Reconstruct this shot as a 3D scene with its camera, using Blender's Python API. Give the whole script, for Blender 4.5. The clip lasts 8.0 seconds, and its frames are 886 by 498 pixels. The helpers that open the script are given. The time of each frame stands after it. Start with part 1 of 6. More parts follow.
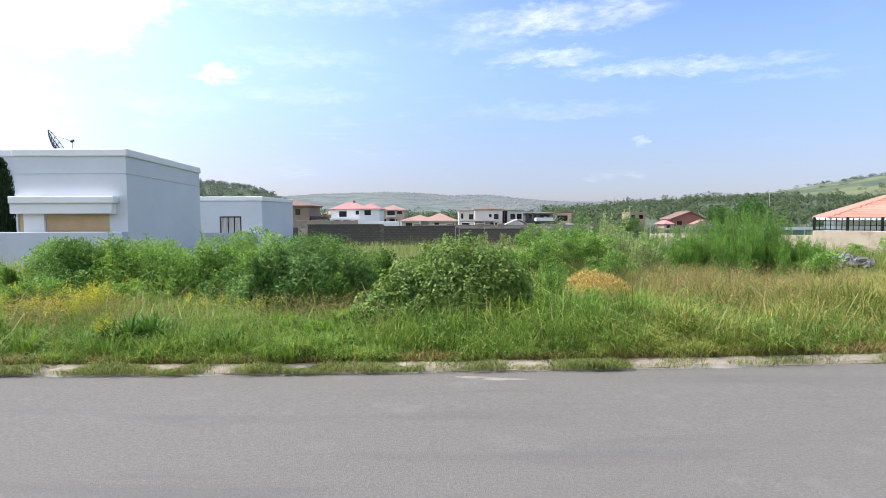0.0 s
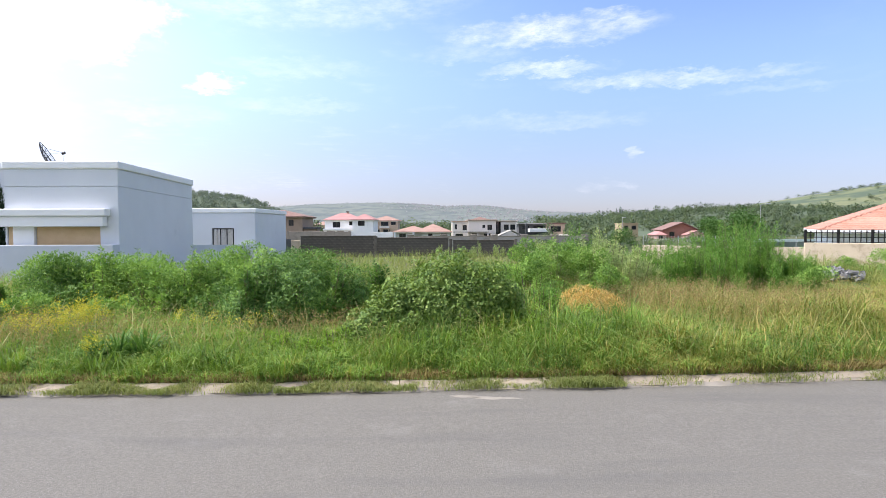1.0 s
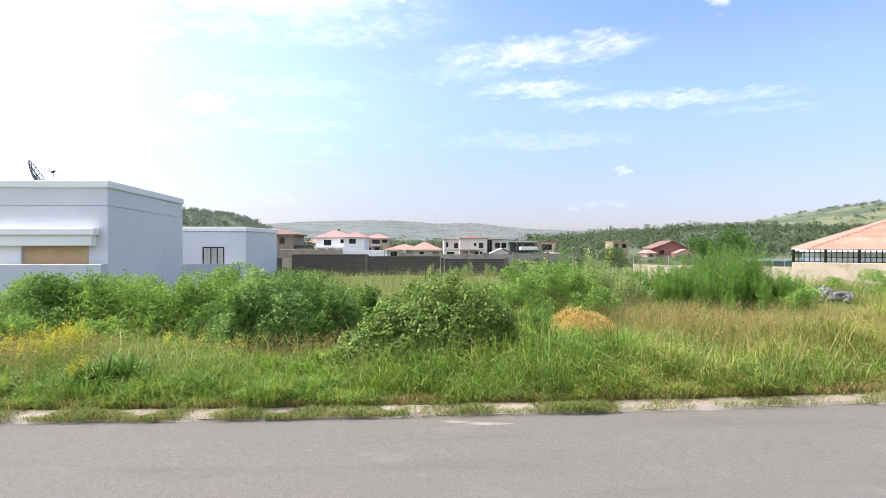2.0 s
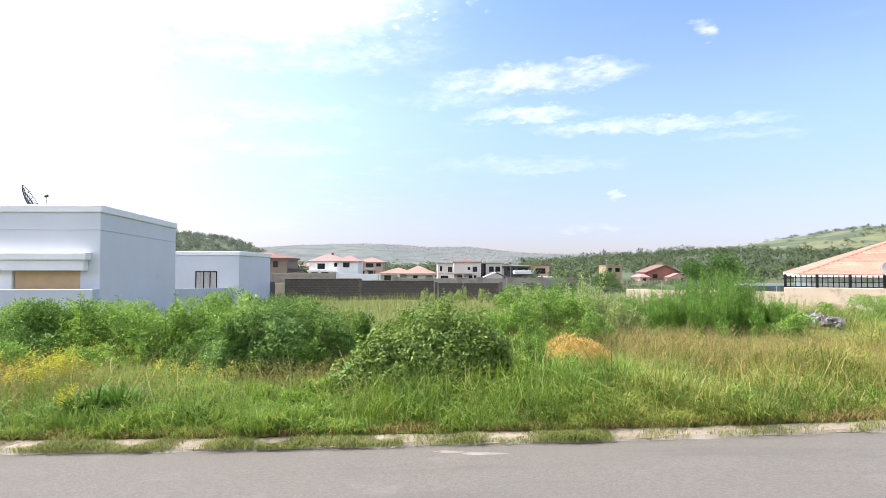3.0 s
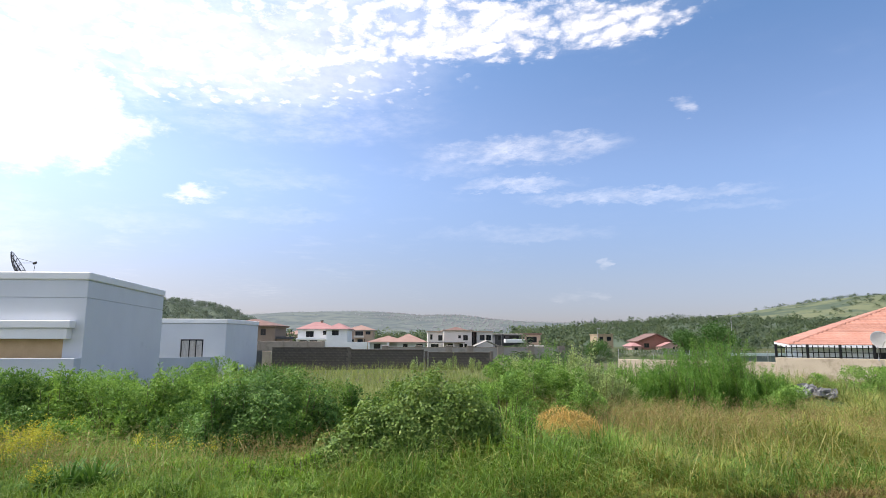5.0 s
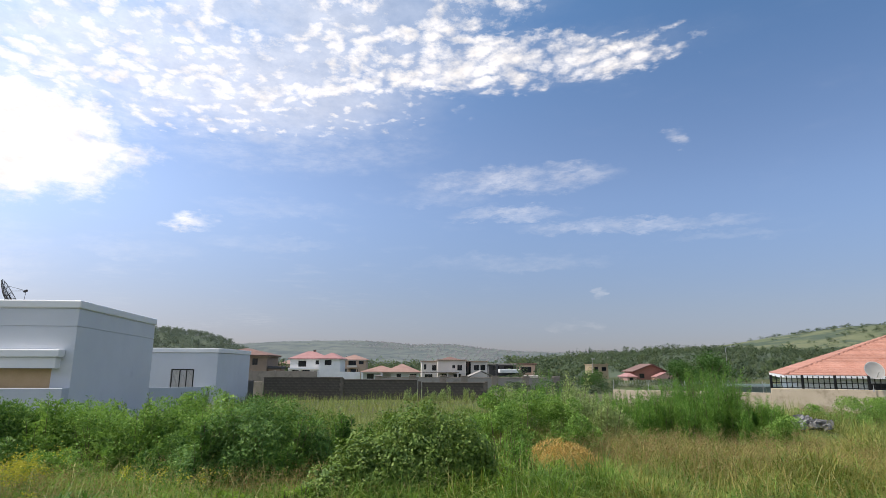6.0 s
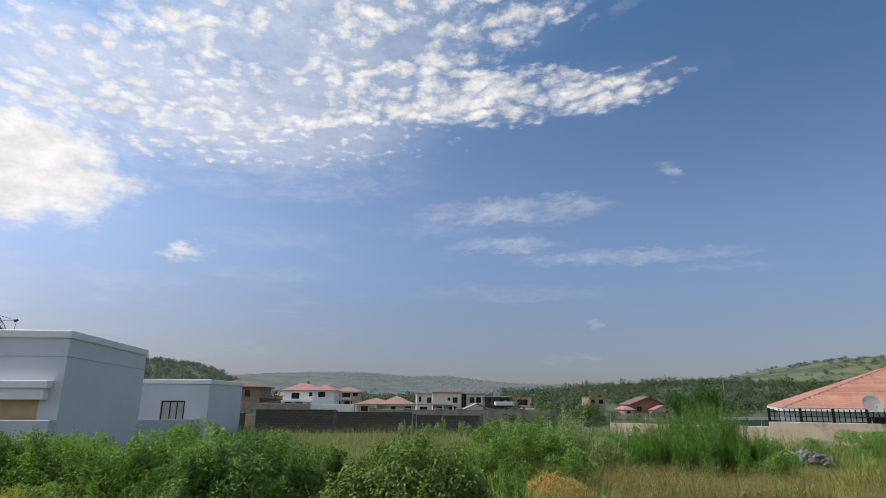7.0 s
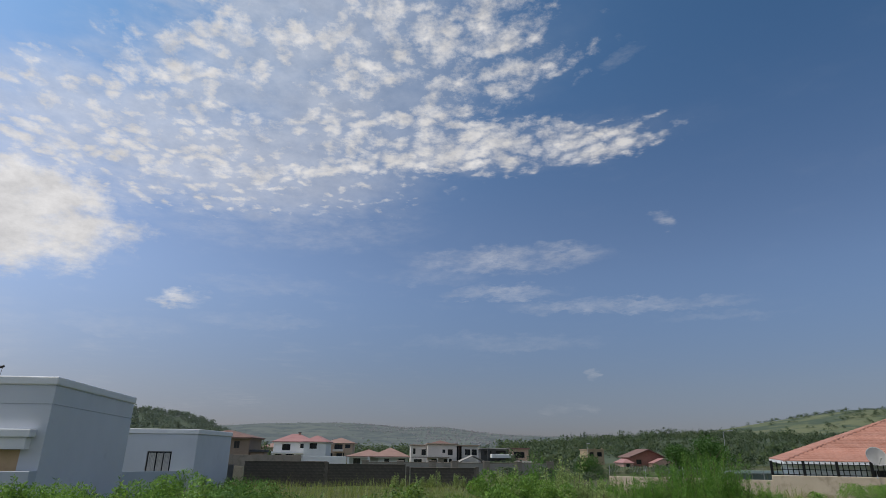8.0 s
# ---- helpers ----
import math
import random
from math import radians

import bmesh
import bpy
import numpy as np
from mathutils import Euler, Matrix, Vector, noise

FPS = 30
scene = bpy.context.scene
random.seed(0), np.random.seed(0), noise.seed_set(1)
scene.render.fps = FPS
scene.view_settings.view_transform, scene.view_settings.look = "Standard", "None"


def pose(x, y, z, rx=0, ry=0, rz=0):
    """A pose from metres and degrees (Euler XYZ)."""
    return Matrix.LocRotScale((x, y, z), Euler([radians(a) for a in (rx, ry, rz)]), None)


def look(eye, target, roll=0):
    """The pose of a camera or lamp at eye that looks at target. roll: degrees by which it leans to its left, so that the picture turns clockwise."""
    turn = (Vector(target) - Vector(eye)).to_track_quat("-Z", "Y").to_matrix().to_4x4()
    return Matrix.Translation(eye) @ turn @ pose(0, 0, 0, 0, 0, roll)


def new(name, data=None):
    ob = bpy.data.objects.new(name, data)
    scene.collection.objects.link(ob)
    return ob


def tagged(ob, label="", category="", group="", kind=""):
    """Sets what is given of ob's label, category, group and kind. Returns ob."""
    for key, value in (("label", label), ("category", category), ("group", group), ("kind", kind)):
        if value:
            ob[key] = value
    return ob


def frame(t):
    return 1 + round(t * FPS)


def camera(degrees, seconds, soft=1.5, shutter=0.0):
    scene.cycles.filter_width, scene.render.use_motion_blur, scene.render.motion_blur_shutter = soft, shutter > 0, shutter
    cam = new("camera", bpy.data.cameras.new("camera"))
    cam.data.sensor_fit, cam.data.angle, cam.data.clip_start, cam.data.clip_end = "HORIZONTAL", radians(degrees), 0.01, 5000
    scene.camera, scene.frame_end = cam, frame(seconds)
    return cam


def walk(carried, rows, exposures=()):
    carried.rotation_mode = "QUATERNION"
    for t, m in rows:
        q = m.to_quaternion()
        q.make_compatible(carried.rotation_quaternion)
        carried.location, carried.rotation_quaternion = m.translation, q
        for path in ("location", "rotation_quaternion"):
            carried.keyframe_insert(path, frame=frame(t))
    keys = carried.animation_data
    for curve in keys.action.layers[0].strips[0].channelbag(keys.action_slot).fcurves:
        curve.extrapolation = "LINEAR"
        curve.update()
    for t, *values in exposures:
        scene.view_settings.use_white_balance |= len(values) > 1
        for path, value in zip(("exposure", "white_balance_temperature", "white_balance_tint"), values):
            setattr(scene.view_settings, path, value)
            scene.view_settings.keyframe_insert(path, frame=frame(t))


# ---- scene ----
# ---------------------------------------------------------------- camera
cam = camera(75.6, 8.0, soft=0.8)
# seconds, x, y, z, yaw, pitch, roll
PATH = [
    (0, 0.000, 0.000, 2.100, 0.00, -3.40, -0.17),
    (0.5, 0.010, 0.019, 2.146, -0.34, -2.92, -0.12),
    (1, 0.008, 0.042, 2.195, -0.64, -2.36, -0.15),
    (1.5, 0.000, 0.051, 2.239, -1.09, -1.51, -0.09),
    (3, -0.003, 0.016, 2.336, -2.13, 1.78, 0.02),
    (3.5, -0.005, 0.000, 2.356, -2.34, 3.39, 0.07),
    (4, -0.003, -0.018, 2.369, -2.55, 5.02, 0.07),
    (4.5, 0.006, -0.033, 2.382, -2.79, 6.81, 0.13),
    (6, 0.014, -0.085, 2.383, -3.62, 11.46, 0.28),
    (6.5, 0.022, -0.094, 2.382, -3.87, 12.70, 0.34),
    (7, 0.040, -0.090, 2.376, -4.03, 14.54, 0.41),
    (7.5, 0.050, -0.073, 2.361, -4.21, 16.98, 0.48),
    (8, 0.056, -0.054, 2.329, -4.43, 19.33, 0.58),
]
# seconds, stops, kelvin, tint
EXPOSURES = [(0.0, 0.76, 6950, 12), (1.5, 0.91, 7250, 15), (2.9, 1.09, 7450, 15), (3.5, 1.04, 7400, 15), (4.5, 0.68, 7250, 14), (6.0, 0.05, 7300, 11), (7.0, -0.30, 7150, 10), (8.0, -0.69, 7000, 9)]
walk(cam, [(t, pose(x, y, z, 90 + p, 0, w) @ pose(0, 0, 0, 0, 0, r)) for t, x, y, z, w, p, r in PATH], EXPOSURES)

# ---------------------------------------------------------------- sun and sky
SUN_AZ, SUN_EL = -91.0, 55.0          # degrees: azimuth from +y towards +x, elevation


def add_sun():
    data = bpy.data.lights.new("sun", "SUN")
    data.energy, data.angle, data.color = 4.3, radians(0.6), (1.0, 0.955, 0.88)
    a, e = radians(SUN_AZ), radians(SUN_EL)
    way = Vector((math.sin(a) * math.cos(e), math.cos(a) * math.cos(e), math.sin(e)))
    ob = new("sun", data)
    ob.matrix_world = look(way * 50, (0, 0, 0))


add_sun()


class Net:
    """Short calls for node trees."""

    def __init__(self, tree):
        self.tree = tree

    def node(self, kind, **values):
        n = self.tree.nodes.new(kind)
        for key, value in values.items():
            if key in n.inputs:
                self.put(n.inputs[key], value)
        return n

    def put(self, socket, value):
        if isinstance(value, bpy.types.NodeSocket):
            self.tree.links.new(value, socket)
        else:
            socket.default_value = value

    def math(self, op, a, b=0.0, c=0.0, clamp=False):
        n = self.tree.nodes.new("ShaderNodeMath")
        n.operation, n.use_clamp = op, clamp
        for socket, value in zip(n.inputs, (a, b, c)):
            self.put(socket, value)
        return n.outputs[0]

    def noise(self, vector, scale, detail=3.0, rough=0.55):
        n = self.tree.nodes.new("ShaderNodeTexNoise")
        self.put(n.inputs["Scale"], scale)
        n.inputs["Detail"].default_value, n.inputs["Roughness"].default_value = detail, rough
        if vector is not None:
            self.put(n.inputs["Vector"], vector)
        return n.outputs["Fac"]

    def mix(self, fac, a, b, blend="MIX"):
        n = self.tree.nodes.new("ShaderNodeMix")
        n.data_type, n.blend_type = "RGBA", blend
        self.put(n.inputs[0], fac)
        self.put(n.inputs[6], a)
        self.put(n.inputs[7], b)
        return n.outputs[2]

    def smooth(self, value, lo, hi, out=1.0):
        n = self.tree.nodes.new("ShaderNodeMapRange")
        n.interpolation_type = "SMOOTHSTEP"
        for socket, v in zip(n.inputs[:5], (value, lo, hi, 0.0, out)):
            self.put(socket, v)
        return n.outputs[0]

    def xyz(self, x, y, z):
        n = self.tree.nodes.new("ShaderNodeCombineXYZ")
        for socket, v in zip(n.inputs, (x, y, z)):
            self.put(socket, v)
        return n.outputs[0]


def rgb(c):
    return (c[0], c[1], c[2], 1.0)


def add_sky():
    world = bpy.data.worlds.new("sky")
    scene.world = world
    world.use_nodes = True
    tree = world.node_tree
    tree.nodes.clear()
    n = Net(tree)
    out, back = tree.nodes.new("ShaderNodeOutputWorld"), tree.nodes.new("ShaderNodeBackground")
    sky = tree.nodes.new("ShaderNodeTexSky")
    sky.sky_type, sky.sun_disc = "NISHITA", False
    sky.sun_elevation, sky.sun_rotation = radians(SUN_EL), radians(SUN_AZ)
    sky.air_density, sky.dust_density, sky.ozone_density, sky.altitude = 1.0, 0.9, 3.0, 900
    coords = tree.nodes.new("ShaderNodeTexCoord").outputs["Generated"]
    split = tree.nodes.new("ShaderNodeSeparateXYZ")
    tree.links.new(coords, split.inputs[0])
    x, y, z = split.outputs
    az = n.math("MULTIPLY", n.math("ARCTAN2", x, y), 57.29578)
    el = n.math("MULTIPLY", n.math("ARCSINE", z), 57.29578)
    high = n.math("MAXIMUM", z, 0.03)
    px, py = n.math("DIVIDE", x, high), n.math("DIVIDE", y, high)
    plane = n.xyz(px, py, 0.0)
    flat = n.xyz(az, n.math("MULTIPLY", el, 2.6), 0.0)
    w1 = n.math("SUBTRACT", n.noise(flat, 0.16, 4.0), 0.5)
    w2 = n.math("SUBTRACT", n.noise(flat, 0.5, 4.0, 0.65), 0.5)
    waz = n.math("ADD", az, n.math("MULTIPLY", w1, 9.0))
    wel = n.math("ADD", el, n.math("ADD", n.math("MULTIPLY", w2, 2.4), n.math("MULTIPLY", w1, 1.5)))

    def oval(a, e, ra, re, lean=0.0, soft=0.0):
        da = n.math("DIVIDE", n.math("SUBTRACT", waz, a), ra)
        de = n.math("DIVIDE", n.math("SUBTRACT", n.math("SUBTRACT", wel, e), n.math("MULTIPLY", n.math("SUBTRACT", az, a), lean)), re)
        d = n.math("ADD", n.math("MULTIPLY", da, da), n.math("MULTIPLY", de, de))
        return n.smooth(d, 1.9, soft)

    def union(some):
        total = some[0]
        for one in some[1:]:
            total = n.math("MAXIMUM", total, one)
        return total

    # rippled high cloud over the upper left
    field = union([oval(-22, 26.5, 24, 5.5, 0.0), oval(5, 29.6, 23, 2.9, -0.02), oval(-6, 35.5, 25, 6.5, 0.12), oval(-5, 43, 22, 6, 0.1)])
    puffs = n.xyz(az, n.math("MULTIPLY", el, 1.7), 0.0)
    # small cells in ragged rows, seen on a level sheet
    bend = n.math("SUBTRACT", n.noise(plane, 4.0, 5.0, 0.62), 0.5)
    bend2 = n.math("SUBTRACT", n.noise(n.xyz(py, px, 0.0), 5.0, 5.0, 0.62), 0.5)
    sheet = n.xyz(n.math("ADD", n.math("ADD", px, n.math("MULTIPLY", py, 0.18)), n.math("MULTIPLY", bend, 0.20)), n.math("ADD", n.math("MULTIPLY", py, 0.85), n.math("MULTIPLY", bend2, 0.24)), 0.0)
    cell = tree.nodes.new("ShaderNodeTexVoronoi")
    cell.feature = "SMOOTH_F1"
    cell.inputs["Scale"].default_value, cell.inputs["Smoothness"].default_value = 17.0, 0.45
    tree.links.new(sheet, cell.inputs["Vector"])
    lumps = n.math("SUBTRACT", 0.46, cell.outputs["Distance"])
    broken = n.math("SUBTRACT", n.noise(plane, 3.2, 6.0, 0.6), 0.5)
    frayed = n.math("SUBTRACT", n.noise(puffs, 1.3, 6.0, 0.68), 0.5)
    ranks = n.math("SUBTRACT", n.noise(n.xyz(n.math("MULTIPLY", az, 0.05), n.math("MULTIPLY", n.math("SUBTRACT", el, n.math("MULTIPLY", az, 0.13)), 0.34), 0.0), 1.0, 2.0, 0.5), 0.46)
    dens = n.math("ADD", n.math("MULTIPLY", lumps, 0.95), n.math("ADD", n.math("MULTIPLY", broken, 0.62), n.math("MULTIPLY", frayed, 0.75)))
    dens = n.math("ADD", dens, n.math("ADD", n.math("MULTIPLY", ranks, 0.95), n.math("MULTIPLY", n.math("SUBTRACT", n.smooth(field, 0.0, 0.9), 0.74), 0.8)))
    cells = n.math("MULTIPLY", n.smooth(dens, -0.30, 0.72), n.smooth(field, 0.0, 0.3))
    cells = n.math("MAXIMUM", cells, n.math("MULTIPLY", n.smooth(n.math("ADD", field, n.math("ADD", n.math("MULTIPLY", w1, 1.0), n.math("MULTIPLY", broken, 0.8))), 0.0, 1.2), n.math("ADD", 0.08, n.smooth(az, 16.0, -16.0, 0.44))))
    # a heaped cloud
    heap = n.smooth(n.math("ADD", oval(-34.5, 18.2, 8.0, 4.6), n.math("MULTIPLY", n.math("SUBTRACT", n.noise(puffs, 0.33, 7.0, 0.62), 0.5), 1.9)), 0.10, 1.0)
    heap = n.math("MULTIPLY", heap, n.smooth(oval(-34.5, 18.2, 9.5, 5.6), 0.0, 0.25))
    # thin streaks
    streaks = union([n.math("MULTIPLY", oval(a, e, ra, re * 0.9, lean), s * 0.72) for a, e, ra, re, lean, s in (
        (11.5, 18.2, 9.0, 1.35, 0.03, 0.38), (3.5, 16.6, 4.0, 0.92, 0.0, 0.12), (11.0, 14.9, 5.5, 0.80, 0.0, 0.32),
        (23.0, 13.2, 10.0, 0.72, -0.02, 0.26), (26.6, 20.9, 1.2, 0.8, 0.0, 0.40), (-20.9, 12.9, 2.3, 0.72, 0.0, 0.75),
        (-13.4, 14.8, 6.0, 0.92, 0.02, 0.12), (-14.0, 11.3, 5.5, 0.80, 0.02, 0.12), (-25.5, 10.0, 5.0, 0.92, 0.0, 0.12),
        (11.0, 10.0, 9.0, 0.92, 0.0, 0.10), (18.8, 6.9, 0.6, 0.46, 0.0, 0.20), (17.3, 3.7, 1.8, 0.57, 0.0, 0.08), (31.0, 11.6, 5.0, 0.57, 0.0, 0.08),
        (24.5, 36.2, 3.0, 0.69, 0.3, 0.12), (-12.0, 20.8, 13.0, 2.53, 0.05, 0.20), (-38.0, 8.5, 7.0, 3.45, 0.0, 0.16))])
    wisp = n.xyz(n.math("MULTIPLY", az, 0.3), el, 0.0)
    fine = n.noise(n.xyz(n.math("MULTIPLY", az, 0.55), n.math("MULTIPLY", n.math("SUBTRACT", el, n.math("MULTIPLY", az, 0.08)), 1.5), 0.0), 1.1, 7.0, 0.66)
    streaks = n.math("MULTIPLY", streaks, n.math("MULTIPLY", n.smooth(n.noise(wisp, 0.8, 5.0, 0.55), 0.15, 0.65), n.smooth(fine, 0.16, 0.70, 1.3)))
    # broken cloud added out of view behind the viewer, for more fill light
    behind = n.math("MULTIPLY", n.smooth(n.noise(plane, 2.0, 6.0, 0.6), 0.40, 0.62), n.smooth(y, 0.1, -0.4))
    behind = n.math("MULTIPLY", behind, n.smooth(z, 0.05, 0.2))
    cover = union([n.math("MULTIPLY", cells, 0.9), n.math("MULTIPLY", heap, 0.92), streaks, n.math("MULTIPLY", behind, 0.8)])
    shade = n.math("ADD", 0.50, n.math("MULTIPLY", n.noise(puffs, 0.3, 6.0, 0.66), 1.0))
    white = n.mix(1.0, rgb((11.2, 11.3, 11.9)), shade, "MULTIPLY")
    # the air: whiter glare on the sun's side, a greyer band along the horizon
    a, e = radians(SUN_AZ + 24), radians(SUN_EL - 8)
    towards = n.math("ADD", n.math("ADD", n.math("MULTIPLY", x, math.sin(a) * math.cos(e)), n.math("MULTIPLY", y, math.cos(a) * math.cos(e))), n.math("MULTIPLY", z, math.sin(e)))
    glare = n.math("POWER", n.math("MAXIMUM", towards, 0.0), 3.0)
    low = n.smooth(el, 17.0, 0.0)
    upper = n.mix(n.smooth(el, 15.0, 40.0), rgb((1.36, 1.41, 1.58)), rgb((0.87, 1.35, 1.63)))
    air = n.mix(low, upper, rgb((0.78, 0.685, 0.795)))
    air = n.mix(n.smooth(el, 6.0, 0.0), air, n.mix(1.0, air, rgb((0.82, 0.93, 1.10)), "MULTIPLY"))
    air = n.mix(1.0, air, n.xyz(*(n.math("ADD", 0.97, n.math("MULTIPLY", glare, g)) for g in (2.05, 1.5, 1.15))), "MULTIPLY")
    clear = n.mix(1.0, sky.outputs[0], air, "MULTIPLY")
    tree.links.new(n.mix(cover, clear, white), back.inputs[0])
    back.inputs[1].default_value = 0.1
    tree.links.new(back.outputs[0], out.inputs[0])


add_sky()

# ---------------------------------------------------------------- materials


def surface(name, a, b, scale=3.0, rough=0.7, bump=0.2, fine=60.0, metal=0.0, spread=0.0, stains=None, stretch=(1, 1, 1)):
    """Two tones mixed by noise at two scales, a fine relief, and a spread of brightness from piece to piece."""
    m = bpy.data.materials.new(name)
    m.use_nodes = True
    tree = m.node_tree
    n = Net(tree)
    bsdf = tree.nodes["Principled BSDF"]
    where = tree.nodes.new("ShaderNodeTexCoord").outputs["Object"]
    mapping = tree.nodes.new("ShaderNodeMapping")
    mapping.inputs["Scale"].default_value = stretch
    tree.links.new(where, mapping.inputs[0])
    where = mapping.outputs[0]
    big, small = n.noise(where, scale, 4.0, 0.6), n.noise(where, fine, 3.0, 0.6)
    fac = n.smooth(n.math("ADD", n.math("MULTIPLY", big, 0.65), n.math("MULTIPLY", small, 0.35)), 0.3, 0.7)
    colour = n.mix(fac, rgb(a), rgb(b))
    if stains:
        tone, size, lo, hi = stains
        colour = n.mix(n.smooth(n.noise(where, size, 5.0, 0.65), lo, hi), colour, rgb(tone))
    if spread:
        info = tree.nodes.new("ShaderNodeObjectInfo")
        gain = n.math("ADD", 1.0 - spread / 2, n.math("MULTIPLY", info.outputs["Random"], spread))
        colour = n.mix(1.0, colour, n.xyz(gain, gain, gain), "MULTIPLY")
    n.put(bsdf.inputs["Base Color"], colour)
    n.put(bsdf.inputs["Roughness"], n.math("ADD", rough - 0.06, n.math("MULTIPLY", small, 0.12)))
    bsdf.inputs["Metallic"].default_value = metal
    bsdf.inputs["Specular IOR Level"].default_value = 0.35
    if bump:
        bn = tree.nodes.new("ShaderNodeBump")
        bn.inputs["Strength"].default_value, bn.inputs["Distance"].default_value = bump, 0.02
        tree.links.new(n.math("ADD", small, big), bn.inputs["Height"])
        tree.links.new(bn.outputs[0], bsdf.inputs["Normal"])
    return m


def leafy(name, tones, through_light=0.35, rough=0.5, patch=0.5, size=1.0):
    """Leaf or blade: tone by leaf and by patch, light shining through. size: how large the patches are."""
    m = bpy.data.materials.new(name)
    m.use_nodes = True
    tree = m.node_tree
    n = Net(tree)
    bsdf, out = tree.nodes["Principled BSDF"], tree.nodes["Material Output"]
    island = tree.nodes.new("ShaderNodeNewGeometry").outputs["Random Per Island"]
    where = tree.nodes.new("ShaderNodeTexCoord").outputs["Object"]
    spots = n.math("ADD", n.math("MULTIPLY", n.smooth(n.noise(where, 0.8 / size, 2.0), 0.34, 0.66), 0.34), n.math("MULTIPLY", n.smooth(n.noise(where, 4.5 / size, 2.0), 0.34, 0.66), 0.33))
    spots = n.math("ADD", spots, n.math("MULTIPLY", n.smooth(n.noise(where, 13.0 / size, 1.0), 0.36, 0.64), 0.33))
    fac = n.math("ADD", n.math("MULTIPLY", island, 1.0 - patch), n.math("MULTIPLY", spots, patch))
    ramp = tree.nodes.new("ShaderNodeValToRGB")
    while len(ramp.color_ramp.elements) < len(tones):
        ramp.color_ramp.elements.new(0.5)
    for k, (e, c) in enumerate(zip(ramp.color_ramp.elements, tones)):
        e.position, e.color = k / (len(tones) - 1), rgb(c)
    tree.links.new(fac, ramp.inputs[0])
    colour = ramp.outputs[0]
    n.put(bsdf.inputs["Base Color"], colour)
    bsdf.inputs["Roughness"].default_value = rough
    bsdf.inputs["Specular IOR Level"].default_value = 0.2
    lit = tree.nodes.new("ShaderNodeBsdfTranslucent")
    warm = n.mix(1.0, colour, rgb((1.15, 1.15, 0.75)), "MULTIPLY")
    tree.links.new(warm, lit.inputs[0])
    blend = tree.nodes.new("ShaderNodeMixShader")
    blend.inputs[0].default_value = through_light
    tree.links.new(bsdf.outputs[0], blend.inputs[1])
    tree.links.new(lit.outputs[0], blend.inputs[2])
    tree.links.new(blend.outputs[0], out.inputs[0])
    return m


def glassy(name, tone):
    m = bpy.data.materials.new(name)
    m.use_nodes = True
    b = m.node_tree.nodes["Principled BSDF"]
    b.inputs["Base Color"].default_value, b.inputs["Roughness"].default_value = rgb(tone), 0.06
    b.inputs["Specular IOR Level"].default_value = 0.6
    return m




def asphalt():
    """Worn road: dark binder, pale chips, long scuffs along the lane."""
    m = bpy.data.materials.new("asphalt")
    m.use_nodes = True
    tree = m.node_tree
    n = Net(tree)
    bsdf = tree.nodes["Principled BSDF"]
    where = tree.nodes.new("ShaderNodeTexCoord").outputs["Object"]
    along = tree.nodes.new("ShaderNodeMapping")
    along.inputs["Scale"].default_value = (0.16, 1.0, 1.0)
    tree.links.new(where, along.inputs[0])
    chips, grit = n.noise(where, 38.0, 3.0, 0.7), n.noise(where, 120.0, 2.0, 0.7)
    lanes, blots = n.noise(along.outputs[0], 1.6, 4.0, 0.6), n.noise(where, 1.1, 5.0, 0.65)
    base = n.mix(n.smooth(chips, 0.32, 0.68), rgb((0.112, 0.105, 0.094)), rgb((0.155, 0.146, 0.131)))
    base = n.mix(n.smooth(grit, 0.62, 0.72), base, rgb((0.27, 0.255, 0.24)))
    base = n.mix(n.smooth(grit, 0.36, 0.27), base, rgb((0.07, 0.067, 0.064)))
    base = n.mix(n.math("MULTIPLY", n.smooth(lanes, 0.50, 0.72), 0.45), base, rgb((0.09, 0.088, 0.086)))
    base = n.mix(n.math("MULTIPLY", n.smooth(blots, 0.55, 0.75), 0.35), base, rgb((0.21, 0.20, 0.19)))
    n.put(bsdf.inputs["Base Color"], base)
    bsdf.inputs["Roughness"].default_value, bsdf.inputs["Specular IOR Level"].default_value = 0.85, 0.3
    bn = tree.nodes.new("ShaderNodeBump")
    bn.inputs["Strength"].default_value, bn.inputs["Distance"].default_value = 0.5, 0.01
    tree.links.new(n.math("ADD", chips, grit), bn.inputs["Height"])
    tree.links.new(bn.outputs[0], bsdf.inputs["Normal"])
    return m


M_ASPHALT = asphalt()
M_KERB = surface("kerb_concrete", (0.25, 0.21, 0.165), (0.35, 0.30, 0.24), 3.0, 0.9, 0.4, 50.0, spread=0.25, stains=((0.17, 0.14, 0.10), 2.6, 0.5, 0.68))
M_SAND = surface("washed_sand", (0.195, 0.178, 0.155), (0.27, 0.245, 0.215), 3.0, 0.95, 0.3, 80.0)
M_SOIL = surface("soil", (0.055, 0.06, 0.022), (0.12, 0.10, 0.05), 0.6, 0.95, 0.6, 12.0, stains=((0.06, 0.09, 0.02), 0.3, 0.4, 0.6))
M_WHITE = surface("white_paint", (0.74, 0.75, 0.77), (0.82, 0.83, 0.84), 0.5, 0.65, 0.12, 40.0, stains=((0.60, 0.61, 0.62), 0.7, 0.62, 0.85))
# bluish shade of the walls put into their paint; the coping stays plain white
M_HOUSE = surface("shade_cooled_white", (0.575, 0.605, 0.65), (0.635, 0.665, 0.71), 0.5, 0.65, 0.12, 40.0, stains=((0.49, 0.515, 0.55), 0.7, 0.6, 0.85))
